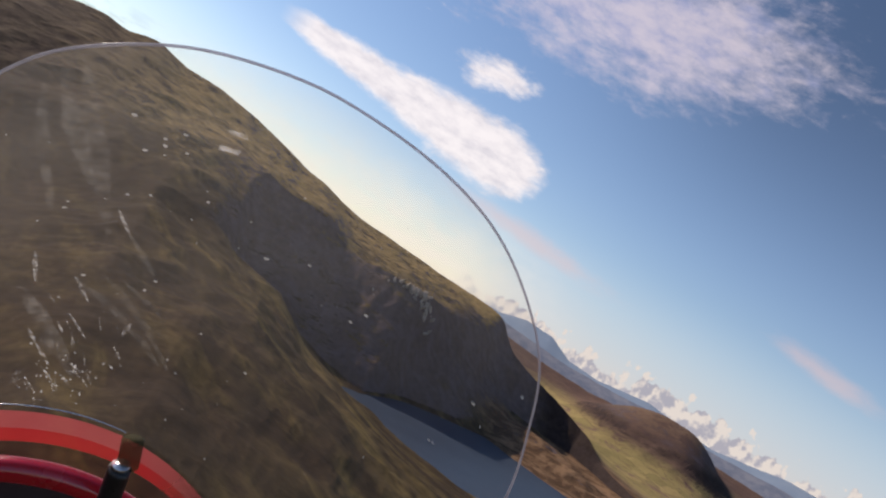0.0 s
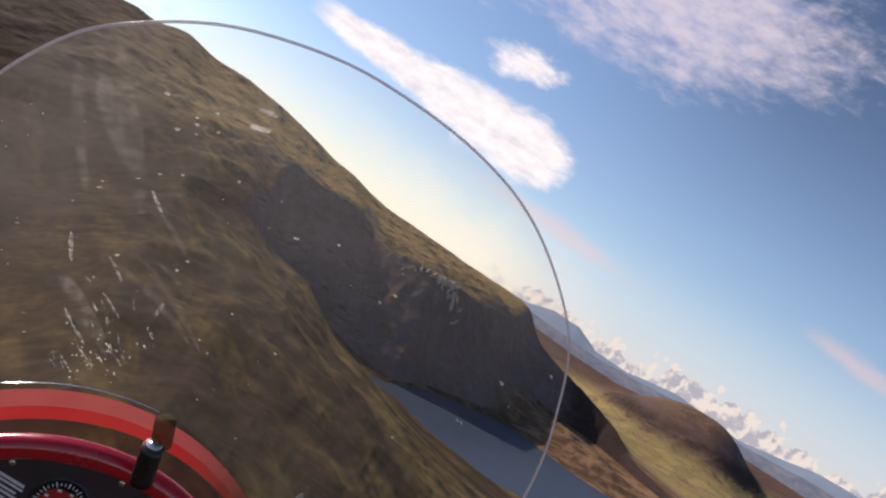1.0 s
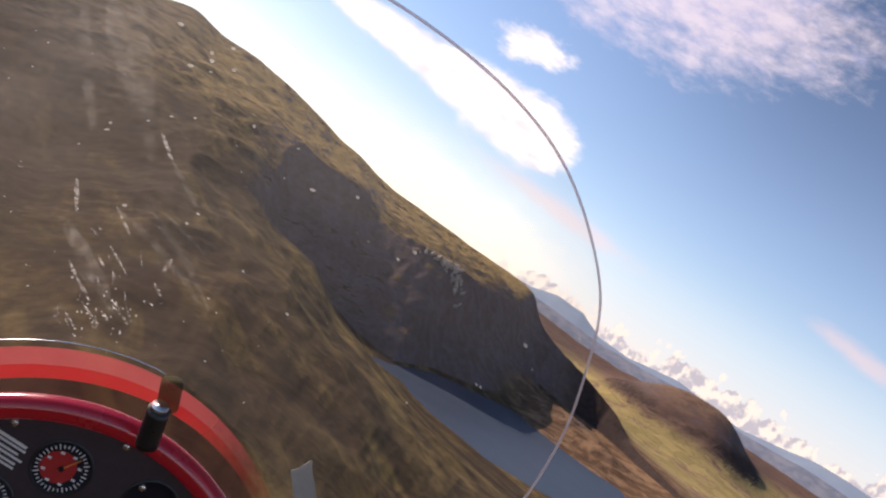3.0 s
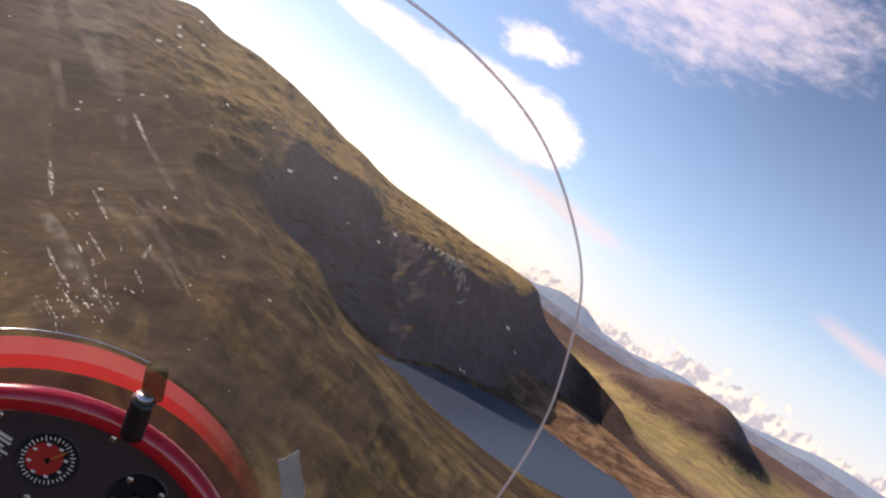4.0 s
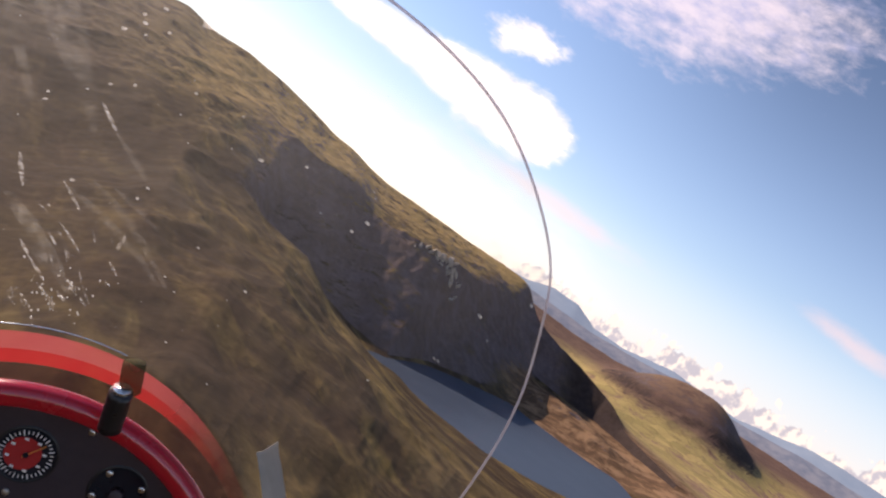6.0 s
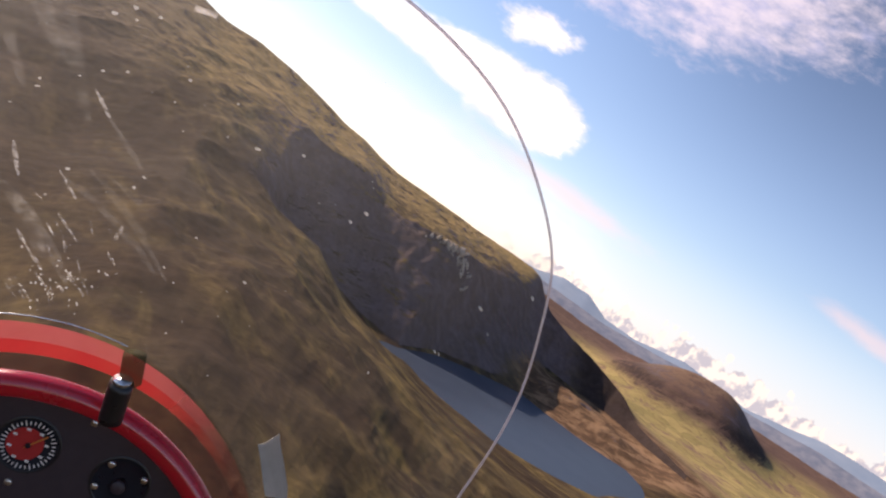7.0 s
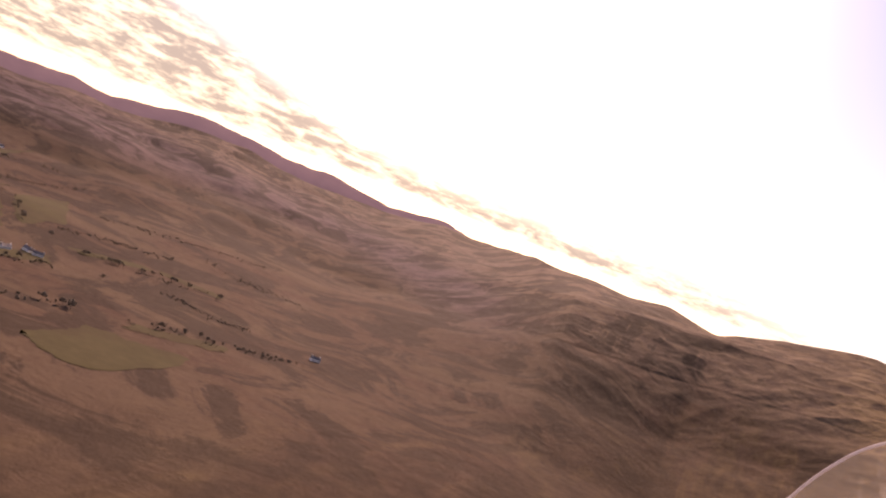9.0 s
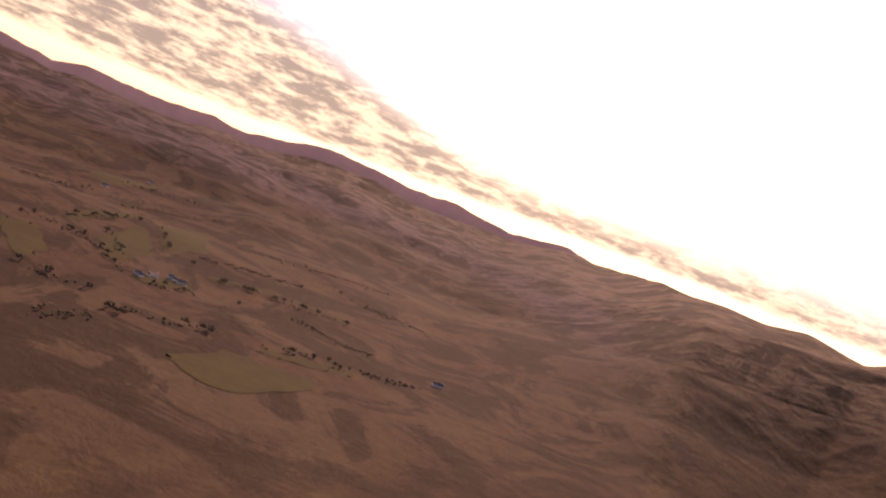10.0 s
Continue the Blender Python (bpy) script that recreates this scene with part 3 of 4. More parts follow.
def land():
    az = np.where(ALL_AZ > 180, ALL_AZ - 360, ALL_AZ)
    az = np.where(az > 165, -80 - (180 - az), az)
    cr = curve(crest_r)(az)
    cz = rise(curve(crest_el)(az) + np.interp(az, (-46, -36, -22, -10, -4, 8, 14), (0.0, 0.18, 0.22, 0.25, 0.45, 0.4, 0.1)) - np.interp(az, (-60, -46, -34), (0.75, 0.75, 0.0)), cr)
    rs = [np.full_like(az, 0.02), np.full_like(az, 220.0), np.full_like(az, 700.0), curve(shoulder)(az), curve(gully)(az), curve(toe)(az), curve(lip)(az), cr]
    zs = [np.full_like(az, 55.0), curve(near_z)(az) * 0.93, curve(near_z)(az), curve(shoulder, 2)(az), curve(gully, 2)(az), curve(toe, 2)(az), curve(lip, 2)(az), cz]
    back = cr + np.where(az < -33, 250, 420)
    plain_r = np.maximum(back + 150, 3000)
    rs += [back, plain_r, np.full_like(az, 4500.0), np.full_like(az, 4995.0)]
    far_z = rise(np.interp(az, (-40, 20, 27, 31, 34, 38, 43, 48, 55), (-2.5, -0.6, -0.45, -0.85, -0.95, -0.75, -0.9, -0.9, -1.05)), 4500)
    zs += [np.maximum(cz - np.where(az < -33, 120, 170), 30), np.where(az < -33, 120, np.where(az < 20, 200, 34)), far_z, far_z - 20]
    R, Z = [], []
    for k, n in enumerate(ROWS):
        f = np.arange(n) / n
        R.append(rs[k][None] + (rs[k + 1] - rs[k])[None] * f[:, None])
        Z.append(zs[k][None] + (zs[k + 1] - zs[k])[None] * f[:, None])
    R.append(rs[-1][None])
    Z.append(zs[-1][None])
    R, Z = np.vstack(R), np.vstack(Z)
    for _ in range(6):      # round the folds
        Z[1:-1] = (Z[:-2] + 2 * Z[1:-1] + Z[2:]) / 4
        Z[:, 1:959] = (Z[:, :958] + 2 * Z[:, 1:959] + Z[:, 2:960]) / 4
    A = np.radians(ALL_AZ)[None]
    X, Y = R * np.sin(A), R * np.cos(A)
    # hill behind the valley
    hx, hy = 3350 * math.sin(radians(40.5)), 3350 * math.cos(radians(40.5))
    along = (X - hx) * math.cos(radians(40.5)) - (Y - hy) * math.sin(radians(40.5))
    deep = (X - hx) * math.sin(radians(40.5)) + (Y - hy) * math.cos(radians(40.5))
    hill = 168 * np.exp(-np.abs(along / np.where(along > 0, 235, 330)) ** 2.6) * np.exp(-(deep / 420) ** 2)
    Z = Z + hill
    for ka, kr, kh, kw in ((31.0, 1930, 16, 85), (33.4, 1900, 22, 85), (35.6, 1830, 16, 70), (37.5, 1790, 9, 60)):
        kx, ky = kr * math.sin(radians(ka)), kr * math.cos(radians(ka))
        dd = ((X - kx) / kw) ** 2 + ((Y - ky) / kw) ** 2
        Z = Z + np.exp(-dd) * (kh + 4 * fbm(X, Y, 45, 3, 21, True))
    left = np.interp(ALL_AZ, (-30, -14, 2, 9), (0.28, 0.5, 0.95, 1.0))[None]
    left = left * (1 - 0.8 * np.exp(-((R - cr[None]) / 130) ** 2))
    rough = left * np.clip((Z - 12) / 90, 0.04, 1.0) * np.clip(R / 500, 0.2, 1) * np.clip((3300 - R) / 900, 0.25, 1)
    wet = np.clip((Z - 1) / 14, 0, 1)
    slope = np.gradient(Z, axis=0) / np.maximum(np.gradient(R, axis=0), 1.0)
    steep = np.clip((slope - 0.22) / 0.35, 0, 1) * np.clip((Z - 15) / 40, 0, 1)
    gul = fbm(ALL_AZ[None] * 20 + 0.02 * R, 0.35 * R, 70, 4, 8, True)
    calm = np.clip((3100 - R) / 900, 0.12, 1)
    Z = Z + np.interp(ALL_AZ, (-30, -8, 4, 9), (0.15, 0.15, 0.3, 1.0))[None] * calm * steep * (6 * gul + 6 * fbm(X, Y, 75, 4, 9, True) - 3)
    west = np.clip((-ALL_AZ[None] - 25) / 25, 0, 1) * np.clip((R - 1300) / 900, 0, 1)
    Z = Z + west * 40 * fbm(X, Y, 520, 3, 11)
    ribs = fbm(X * 0.5 + Y * 0.2, Y * 1.1 - X * 0.25, 95, 5, 31, True)
    Z = Z + rough * (12 * fbm(X, Y, 260, 3, 1) + 11 * fbm(X, Y, 125, 5, 2, True) + 5 * ribs * np.clip((2000 - R) / 600, 0, 1) - 4) + wet * np.clip(rough, 0.25, 1) * 2.2 * fbm(X, Y, 34, 4, 3)
    return X, Y, Z


LX, LY, LZ = land()
nr, nc = LX.shape
mesh = bpy.data.meshes.new("ground")
co = np.stack([LX, LY, LZ], -1).reshape(-1, 3)
i, j = np.meshgrid(np.arange(nr - 1), np.arange(nc), indexing="ij")
a, b = i * nc + j, i * nc + (j + 1) % nc
quads = np.stack([a, a + nc, b + nc, b], -1).reshape(-1, 4)
mesh.vertices.add(len(co))
mesh.vertices.foreach_set("co", co.ravel())
mesh.loops.add(quads.size)
mesh.loops.foreach_set("vertex_index", quads.ravel())
mesh.polygons.add(len(quads))
mesh.polygons.foreach_set("loop_start", np.arange(0, quads.size, 4))
mesh.update(calc_edges=True)
mesh.polygons.foreach_set("use_smooth", np.ones(len(quads), bool))
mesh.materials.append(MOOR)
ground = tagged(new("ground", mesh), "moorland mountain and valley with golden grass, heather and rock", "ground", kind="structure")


def link_mesh(name, bm, mat, parent=None, label="", smooth=True):
    me = bpy.data.meshes.new(name)
    bmesh.ops.recalc_face_normals(bm, faces=bm.faces)
    bm.to_mesh(me)
    bm.free()
    for p in me.polygons:
        p.use_smooth = smooth
    me.materials.append(mat)
    ob = new(name, me)
    if parent is not None:
        ob.parent = parent
    if label:
        ob["label"] = label
    return ob


# the lake: a sheet that the shores cut
bm = bmesh.new()
ring = []
for k in range(64):
    q = 2 * math.pi * k / 64
    ra, rr = 30 + 13 * math.cos(q), 1560 + 480 * math.sin(q)
    ring.append(bm.verts.new((rr * math.sin(radians(ra)), rr * math.cos(radians(ra)), 0.0)))
bm.faces.new(ring)
tagged(link_mesh("water", bm, WATER), "dark blue-grey mountain lake below the shaded cliff", "lake", kind="structure")

# far hills: two reaches of hazy ridges
far_el = curve([(-90, -0.8), (10, -0.5), (20, 0.1), (25.7, 0.15), (27.7, 0.65), (29.9, 0.5), (30.8, 0.1), (31.8, -0.4), (34.2, -0.5), (36, -0.2), (38, 0.0),
                (40.9, -0.4), (43, -0.6), (45, -0.3), (48, 0.25), (50, 0.3), (54, 0.1), (60, -0.3), (90, -0.8)])


def far_ridge(az0, az1, el, near_r, top_r, mat, label, foot):
    bm = bmesh.new()
    azs = np.linspace(az0, az1, 400)
    wob = fbm(azs * 10, azs * 0, 30, 5, 5)
    prev = None
    for q, n in zip(azs, wob):
        cols = []
        for f, rr in ((0.0, near_r), (0.55, near_r * 0.5 + top_r * 0.5), (1.0, top_r), (0.5, 4950)):
            top = rise(float(el(q)) + (0.10 if q > 0 else 0.28) * n, top_r)
            cols.append(bm.verts.new((rr * math.sin(radians(q)), rr * math.cos(radians(q)), foot + (top - foot) * f + (1 - f) * 12 * n)))
        if prev:
            for u in range(3):
                bm.faces.new((prev[u], prev[u + 1], cols[u + 1], cols[u]))
        prev = cols
    tagged(link_mesh("backdrop", bm, mat), label, "mountains", kind="structure")


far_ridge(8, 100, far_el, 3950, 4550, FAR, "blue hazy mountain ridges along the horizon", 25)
mid_el = curve([(8, -1.0), (22, -0.7), (26, -0.3), (29, -0.5), (32, -0.75), (35, -0.62), (38, -0.45), (41, -0.8), (44, -0.75), (48, -0.45), (52, -0.6), (60, -0.9), (100, -1.0)])
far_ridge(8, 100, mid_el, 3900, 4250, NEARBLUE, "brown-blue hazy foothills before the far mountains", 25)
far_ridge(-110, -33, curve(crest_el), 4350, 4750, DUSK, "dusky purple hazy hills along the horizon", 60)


# ---- the aircraft ----
def smooth_path(pts, n):
    """Catmull-Rom through pts, n points."""
    p = [Vector(q) for q in pts]
    p = [p[0] * 2 - p[1]] + p + [p[-1] * 2 - p[-2]]
    out = []
    for k in range(n):
        u = k / (n - 1) * (len(p) - 3)
        i = min(int(u), len(p) - 4)
        t = u - i
        a, b, c, d = p[i:i + 4]
        out.append(0.5 * ((2 * b) + (c - a) * t + (2 * a - 5 * b + 4 * c - d) * t * t + (3 * b - a - 3 * c + d) * t ** 3))
    return out


def tube(path, radius, sides=8):
    bm = bmesh.new()
    rings = []
    for k, p in enumerate(path):
        d = (path[min(k + 1, len(path) - 1)] - path[max(k - 1, 0)]).normalized()
        s = d.cross(Vector((0.0, 1.0, 0.02))).normalized()
        u = s.cross(d)
        rings.append([bm.verts.new(p + radius * (s * math.cos(2 * math.pi * j / sides) + u * math.sin(2 * math.pi * j / sides))) for j in range(sides)])
    for q, r in zip(rings, rings[1:]):
        for j in range(sides):
            bm.faces.new((q[j], q[(j + 1) % sides], r[(j + 1) % sides], r[j]))
    bm.faces.new(rings[0])
    bm.faces.new(rings[-1])
    return bm


def arch(a, b, y, zc=-0.97, xc=0.11, start=-8, end=188, n=90):
    return [Vector((xc - a * math.cos(radians(q)), y, zc + b * math.sin(radians(q)))) for q in np.linspace(start, end, n)]


def loft(*paths):
    bm = bmesh.new()
    rows = [[bm.verts.new(p) for p in path] for path in paths]
    for q, r in zip(rows, rows[1:]):
        for j in range(len(q) - 1):
            bm.faces.new((q[j], q[j + 1], r[j + 1], r[j]))
    return bm


def disc(r, depth, sides=32, bevel=0.0):
    """A drum along y, facing -y, its face at y = 0."""
    bm = bmesh.new()
    prof = [(0.0, 0.0), (r - bevel, 0.0), (r, bevel), (r, depth)]
    rows = []
    for q in range(sides):
        a = 2 * math.pi * q / sides
        rows.append([bm.verts.new((math.cos(a) * p, y, math.sin(a) * p)) for p, y in prof[1:]])
    bm.faces.new([r[0] for r in rows])
    for q in range(sides):
        u, v = rows[q], rows[(q + 1) % sides]
        for k in range(2):
            bm.faces.new((u[k], u[k + 1], v[k + 1], v[k]))
    bm.faces.new([r[2] for r in reversed(rows)])
    return bm


craft = new("gyroplane_nose")
craft.location = (0, 0, HEIGHT)
tagged(craft, "red gyroplane nose with black instrument panel and dusty clear windscreen", "aircraft")


def part(name, bm, mat, parent=craft, label="", smooth=True):
    return link_mesh(name, bm, mat, parent, label, smooth)


def rim_y(z):
    return 0.62 - 0.2 * z


RIM = [(-0.191, -0.425), (-0.196, -0.255), (-0.196, -0.145), (-0.168, -0.057), (-0.140, 0.001), (-0.108, 0.038), (-0.046, 0.078), (0.030, 0.101), (0.095, 0.106),
       (0.165, 0.101), (0.229, 0.084), (0.287, 0.051), (0.338, 0.006), (0.369, -0.050), (0.394, -0.119), (0.405, -0.209), (0.411, -0.420)]
N = 90
rim_path = smooth_path([(x, rim_y(z), z) for x, z in RIM], N)
base_path = arch(0.442, 0.593, 1.10, -0.97, 0.097, n=N, start=8, end=172)
part("rim", tube(rim_path, 0.0012, 8), EDGE, label="clear perspex edge of the windscreen")
lofts = []
for s in np.linspace(0, 1, 16):
    bulge = 0.04 * math.sin(math.pi * s)
    lofts.append([a.lerp(b, s) + Vector((0, bulge, bulge * 0.3)) for a, b in zip(rim_path, base_path)])
screen = part("windscreen", loft(*lofts), PERSPEX, label="scratched and dusty clear perspex windscreen")
screen.visible_shadow = False


def on_screen(u, s):
    """A place on the screen and its normal: u along the arch, s from the rim to the foot."""
    i, j = min(int(s * 15), 14), min(int(u * (N - 1)), N - 2)
    fi, fj = s * 15 - i, u * (N - 1) - j
    a, b, c, d = lofts[i][j], lofts[i][j + 1], lofts[i + 1][j], lofts[i + 1][j + 1]
    n = (b - a).cross(c - a).normalized()
    if n.y > 0:
        n = -n
    return a.lerp(b, fj).lerp(c.lerp(d, fj), fi), n


# hood and panel
PY = 1.238     # the panel's face
part("hood_ring", tube(arch(0.386, 0.456, 1.205, xc=0.116, start=-20, end=200), 0.0195, 18), RED, label="glossy red tubular rim of the panel hood")
# bands added in place of the hood's reflection in the windscreen
strips = [part("reflection_strip", loft(arch(0.4355, 0.5791, 1.120, xc=0.103, start=20, end=152, n=120), arch(0.4300, 0.5650, 1.126, xc=0.108, start=20, end=152, n=120),
                            arch(0.4245, 0.5530, 1.131, xc=0.113, start=20, end=152, n=120)), STRIP_PALE, label="translucent pinkish red strip standing in for the hood reflected in the windscreen")]
strips += [part("reflection_edge", loft(arch(0.4245, 0.5530, 1.131, xc=0.113, start=20, end=152, n=120), arch(0.4205, 0.5420, 1.136, xc=0.117, start=20, end=152, n=120),
                        arch(0.4167, 0.5324, 1.140, xc=0.121, start=20, end=152, n=120)), STRIP, label="bright red lower edge of the reflection strip")]
strips += [part("tinted_strip", loft(arch(0.4160, 0.5315, 1.141, xc=0.121), arch(0.4080, 0.5050, 1.165, xc=0.114), arch(0.4000, 0.4760, 1.192, xc=0.108)), TINT,
     label="red-tinted translucent strip added over the hood as part of its reflection")]
for ob in strips:
    ob.visible_shadow = False
part("trim_line", tube(arch(0.442, 0.593, 1.100, xc=0.097, start=20, end=92), 0.0010, 6), CHROME, label="thin bright trim along the strip")
part("panel_trim", tube(arch(0.3735, 0.4370, 1.219, xc=0.1255, start=-20, end=200), 0.0009, 6), CHROME)

bm = bmesh.new()
edge = arch(0.385, 0.452, PY, xc=0.122, start=-30, end=210)
front = [bm.verts.new(p) for p in edge]
rear = [bm.verts.new(p + Vector((0, 0.004, 0))) for p in edge]
bm.faces.new(front)
bm.faces.new(list(reversed(rear)))
for k in range(len(edge)):
    m = (k + 1) % len(edge)
    bm.faces.new((front[k], rear[k], rear[m], front[m]))
panel = part("instrument_panel", bm, BLACK, label="matt black instrument panel", smooth=False)
part("nose_shell", loft(arch(0.384, 0.450, 1.228, xc=0.118, start=-35, end=215), arch(0.36, 0.37, 1.5, zc=-1.12, start=-35, end=215), arch(0.25, 0.25, 1.95, zc=-1.26, start=-35, end=215),
                       arch(0.03, 0.03, 2.25, zc=-1.34, start=-35, end=215)), RED, label="glossy red nose shell")


# ---- dirt on the windscreen ----
def fleck(bm, u, s, size, stretch=1.0, lean=0.0):
    p, n = on_screen(u, s)
    side = n.cross(Vector((0, 0, 1))).normalized()
    up = side.cross(n)
    p = p + n * 0.0012
    d1 = side * math.cos(lean) + up * math.sin(lean)
    d2 = up * math.cos(lean) - side * math.sin(lean)
    ringv = []
    for k in range(6):
        q = math.pi * k / 3
        r = size * random.uniform(0.7, 1.2)
        ringv.append(bm.verts.new(p + d1 * math.cos(q) * r * stretch + d2 * math.sin(q) * r))
    tip = bm.verts.new(p + n * size * 0.4)
    for k in range(6):
        bm.faces.new((ringv[k], ringv[(k + 1) % 6], tip))


random.seed(4)
bm = bmesh.new()
for u, s in ((0.542, 0.293), (0.608, 0.327), (0.613, 0.290), (0.750, 0.143), (0.510, 0.337), (0.443, 0.513), (0.388, 0.537), (0.362, 0.123), (0.390, 0.177), (0.175, 0.133),
             (0.775, 0.030), (0.760, 0.260), (0.380, 0.193), (0.440, 0.547), (0.570, 0.627)):
    fleck(bm, u, s, random.uniform(0.0019, 0.0028), random.uniform(1.0, 1.4), random.uniform(0, 3))
for u, s in ((0.780, 0.123), (0.380, 0.613), (0.730, 0.460), (0.348, 0.343), (0.372, 0.317), (0.385, 0.300), (0.393, 0.197), (0.388, 0.163), (0.485, 0.347), (0.478, 0.277),
             (0.333, 0.377), (0.598, 0.913), (0.510, 0.603), (0.500, 0.720), (0.515, 0.747), (0.458, 0.807), (0.537, 0.893), (0.398, 0.147), (0.405, 0.183), (0.177, 0.060),
             (0.348, 0.327), (0.400, 0.293), (0.438, 0.273), (0.168, 0.140), (0.173, 0.053), (0.170, 0.127), (0.238, 0.420), (0.145, 0.263), (0.348, 0.803), (0.765, 0.250)):
    fleck(bm, u, s, random.uniform(0.0011, 0.0018), random.uniform(1.0, 1.5), random.uniform(0, 3))
for _ in range(60):
    fleck(bm, random.uniform(0.12, 0.62), random.uniform(0.1, 0.98), random.uniform(0.0004, 0.0010), random.uniform(1.0, 1.6), random.uniform(0, 3))
for _ in range(34):
    fleck(bm, random.gauss(0.425, 0.018), random.gauss(0.86, 0.05) % 0.99, random.uniform(0.0005, 0.0016), random.uniform(1.2, 2.6), 1.2)
tagged(part("dust_specks", bm, DUST, screen, "pale dust and fly specks on the perspex"), kind="stuff")


def scratch(bm, a, b, width):
    """A thin streak along the screen from a to b, both (u, s)."""
    n = 8
    left, right = [], []
    for k in range(n):
        f = k / (n - 1)
        p, nn = on_screen(a[0] + (b[0] - a[0]) * f, min(0.999, a[1] + (b[1] - a[1]) * f))
        q, _ = on_screen(min(0.99, a[0] + (b[0] - a[0]) * f + 0.004), min(0.999, a[1] + (b[1] - a[1]) * f))
        side = (q - p).normalized() * width * math.sin(math.pi * (0.1 + 0.8 * f)) * random.uniform(0.7, 1.1)
        left.append(bm.verts.new(p - side + nn * 0.0015))
        right.append(bm.verts.new(p + side + nn * 0.0015))
    for k in range(n - 1):
        bm.faces.new((left[k], right[k], right[k + 1], left[k + 1]))


bm = bmesh.new()
STREAKS = ((0.343, 0.470, 0.355, 0.563), (0.395, 0.660, 0.420, 0.733), (0.390, 0.690, 0.400, 0.727), (0.370, 0.717, 0.383, 0.767), (0.383, 0.767, 0.405, 0.840),
           (0.400, 0.847, 0.425, 0.920), (0.390, 0.883, 0.408, 0.943), (0.422, 0.823, 0.435, 0.850), (0.448, 0.740, 0.460, 0.773), (0.385, 0.340, 0.403, 0.403),
           (0.383, 0.543, 0.405, 0.620), (0.420, 0.867, 0.432, 0.897), (0.427, 0.843, 0.438, 0.867), (0.440, 0.867, 0.450, 0.893), (0.410, 0.960, 0.416, 0.995),
           (0.690, 0.653, 0.710, 0.663), (0.453, 0.800, 0.460, 0.810))
for a, b, c, d in STREAKS:
    scratch(bm, (a, b), (c, d), random.uniform(0.0018, 0.0030))
for _ in range(16):
    u, s = random.gauss(0.405, 0.022), random.uniform(0.60, 0.92)
    scratch(bm, (u, s), (u + random.uniform(0.006, 0.012), s + random.uniform(0.02, 0.05)), random.uniform(0.0004, 0.0010))
tagged(part("scratch_mark", bm, SCRATCH, screen, "pale scratches and dried streaks"), kind="stuff")
bm = bmesh.new()
scratch(bm, (0.448, 0.655), (0.448, 0.708), 0.0030)
part("dried_stain", bm, LABEL, screen, "short tan dried stain on the perspex")
bm = bmesh.new()
for u, s, u2, s2, w in ((0.403, 0.403, 0.438, 0.497, 0.005), (0.403, 0.527, 0.508, 0.753, 0.008), (0.450, 0.633, 0.508, 0.687, 0.004), (0.475, 0.587, 0.495, 0.590, 0.006),
                        (0.378, 0.890, 0.388, 0.867, 0.003), (0.380, 0.920, 0.390, 0.893, 0.003), (0.305, 0.030, 0.357, 0.280, 0.009), (0.320, 0.030, 0.388, 0.410, 0.010),
                        (0.345, 0.577, 0.430, 0.867, 0.012), (0.420, 0.537, 0.470, 0.610, 0.006), (0.388, 0.557, 0.500, 0.757, 0.010), (0.36, 0.62, 0.40, 0.80, 0.010), (0.29, 0.05, 0.34, 0.35, 0.006)):
    scratch(bm, (u, s), (u2, s2), w)
tagged(part("smear", bm, SMEAR, screen, "faint wiped smears on the perspex"), kind="stuff")


def patch_on_screen(corners, lift=0.002):
    bm = bmesh.new()
    pts = [on_screen(u, s) for u, s in corners]
    f = bm.faces.new([bm.verts.new(p + n * lift) for p, n in pts])
    r = bmesh.ops.extrude_face_region(bm, geom=[f])
    for v in r["geom"]:
        if isinstance(v, bmesh.types.BMVert):
            v.co += pts[0][1] * 0.0006
    return bm


bm = bmesh.new()
outline = [bm.verts.new(Vector(p)) for p in ((0.324, 1.060, -0.410), (0.331, 1.060, -0.404), (0.342, 1.058, -0.383), (0.352, 1.060, -0.398), (0.366, 1.060, -0.414),
                                             (0.394, 1.062, -0.450), (0.402, 1.063, -0.466), (0.372, 1.063, -0.474), (0.338, 1.061, -0.428))]
f = bm.faces.new(outline)
for v in bmesh.ops.extrude_face_region(bm, geom=[f])["geom"]:
    if isinstance(v, bmesh.types.BMVert):
        v.co.y += 0.0006
part("tape", bm, TAPE, screen, "piece of torn grey cloth tape on the perspex", False)
for u, s in ((0.425, 0.117), (0.427, 0.150)):
    part("sticker", patch_on_screen([(u - 0.007, s - 0.004), (u + 0.007, s - 0.005), (u + 0.007, s + 0.004), (u - 0.007, s + 0.005)]), LABEL, screen, "small pale worn sticker", False)


# ---- instruments ----

def shift(bm, x, z, y=PY):
    bmesh.ops.translate(bm, verts=bm.verts, vec=(x, y, z))
    return bm


def screw(x, z, parent, r=0.0042, y=PY):
    bm = disc(r, 0.004, 14, 0.0012)
    return part("screw", shift(bm, x, z, y - 0.003), STEEL, parent)


def ring_mesh(r1, r2, depth, sides=40):
    bm = bmesh.new()
    prof = ((r2, 0.004), (r2 * 0.5 + r1 * 0.5, -depth), (r1, 0.0), (r1, 0.004))
    rows = [[bm.verts.new((math.cos(2 * math.pi * q / sides) * p, y, math.sin(2 * math.pi * q / sides) * p)) for p, y in prof] for q in range(sides)]
    for q in range(sides):
        u, v = rows[q], rows[(q + 1) % sides]
        for k in range(3):
            bm.faces.new((u[k], u[k + 1], v[k + 1], v[k]))
    return bm


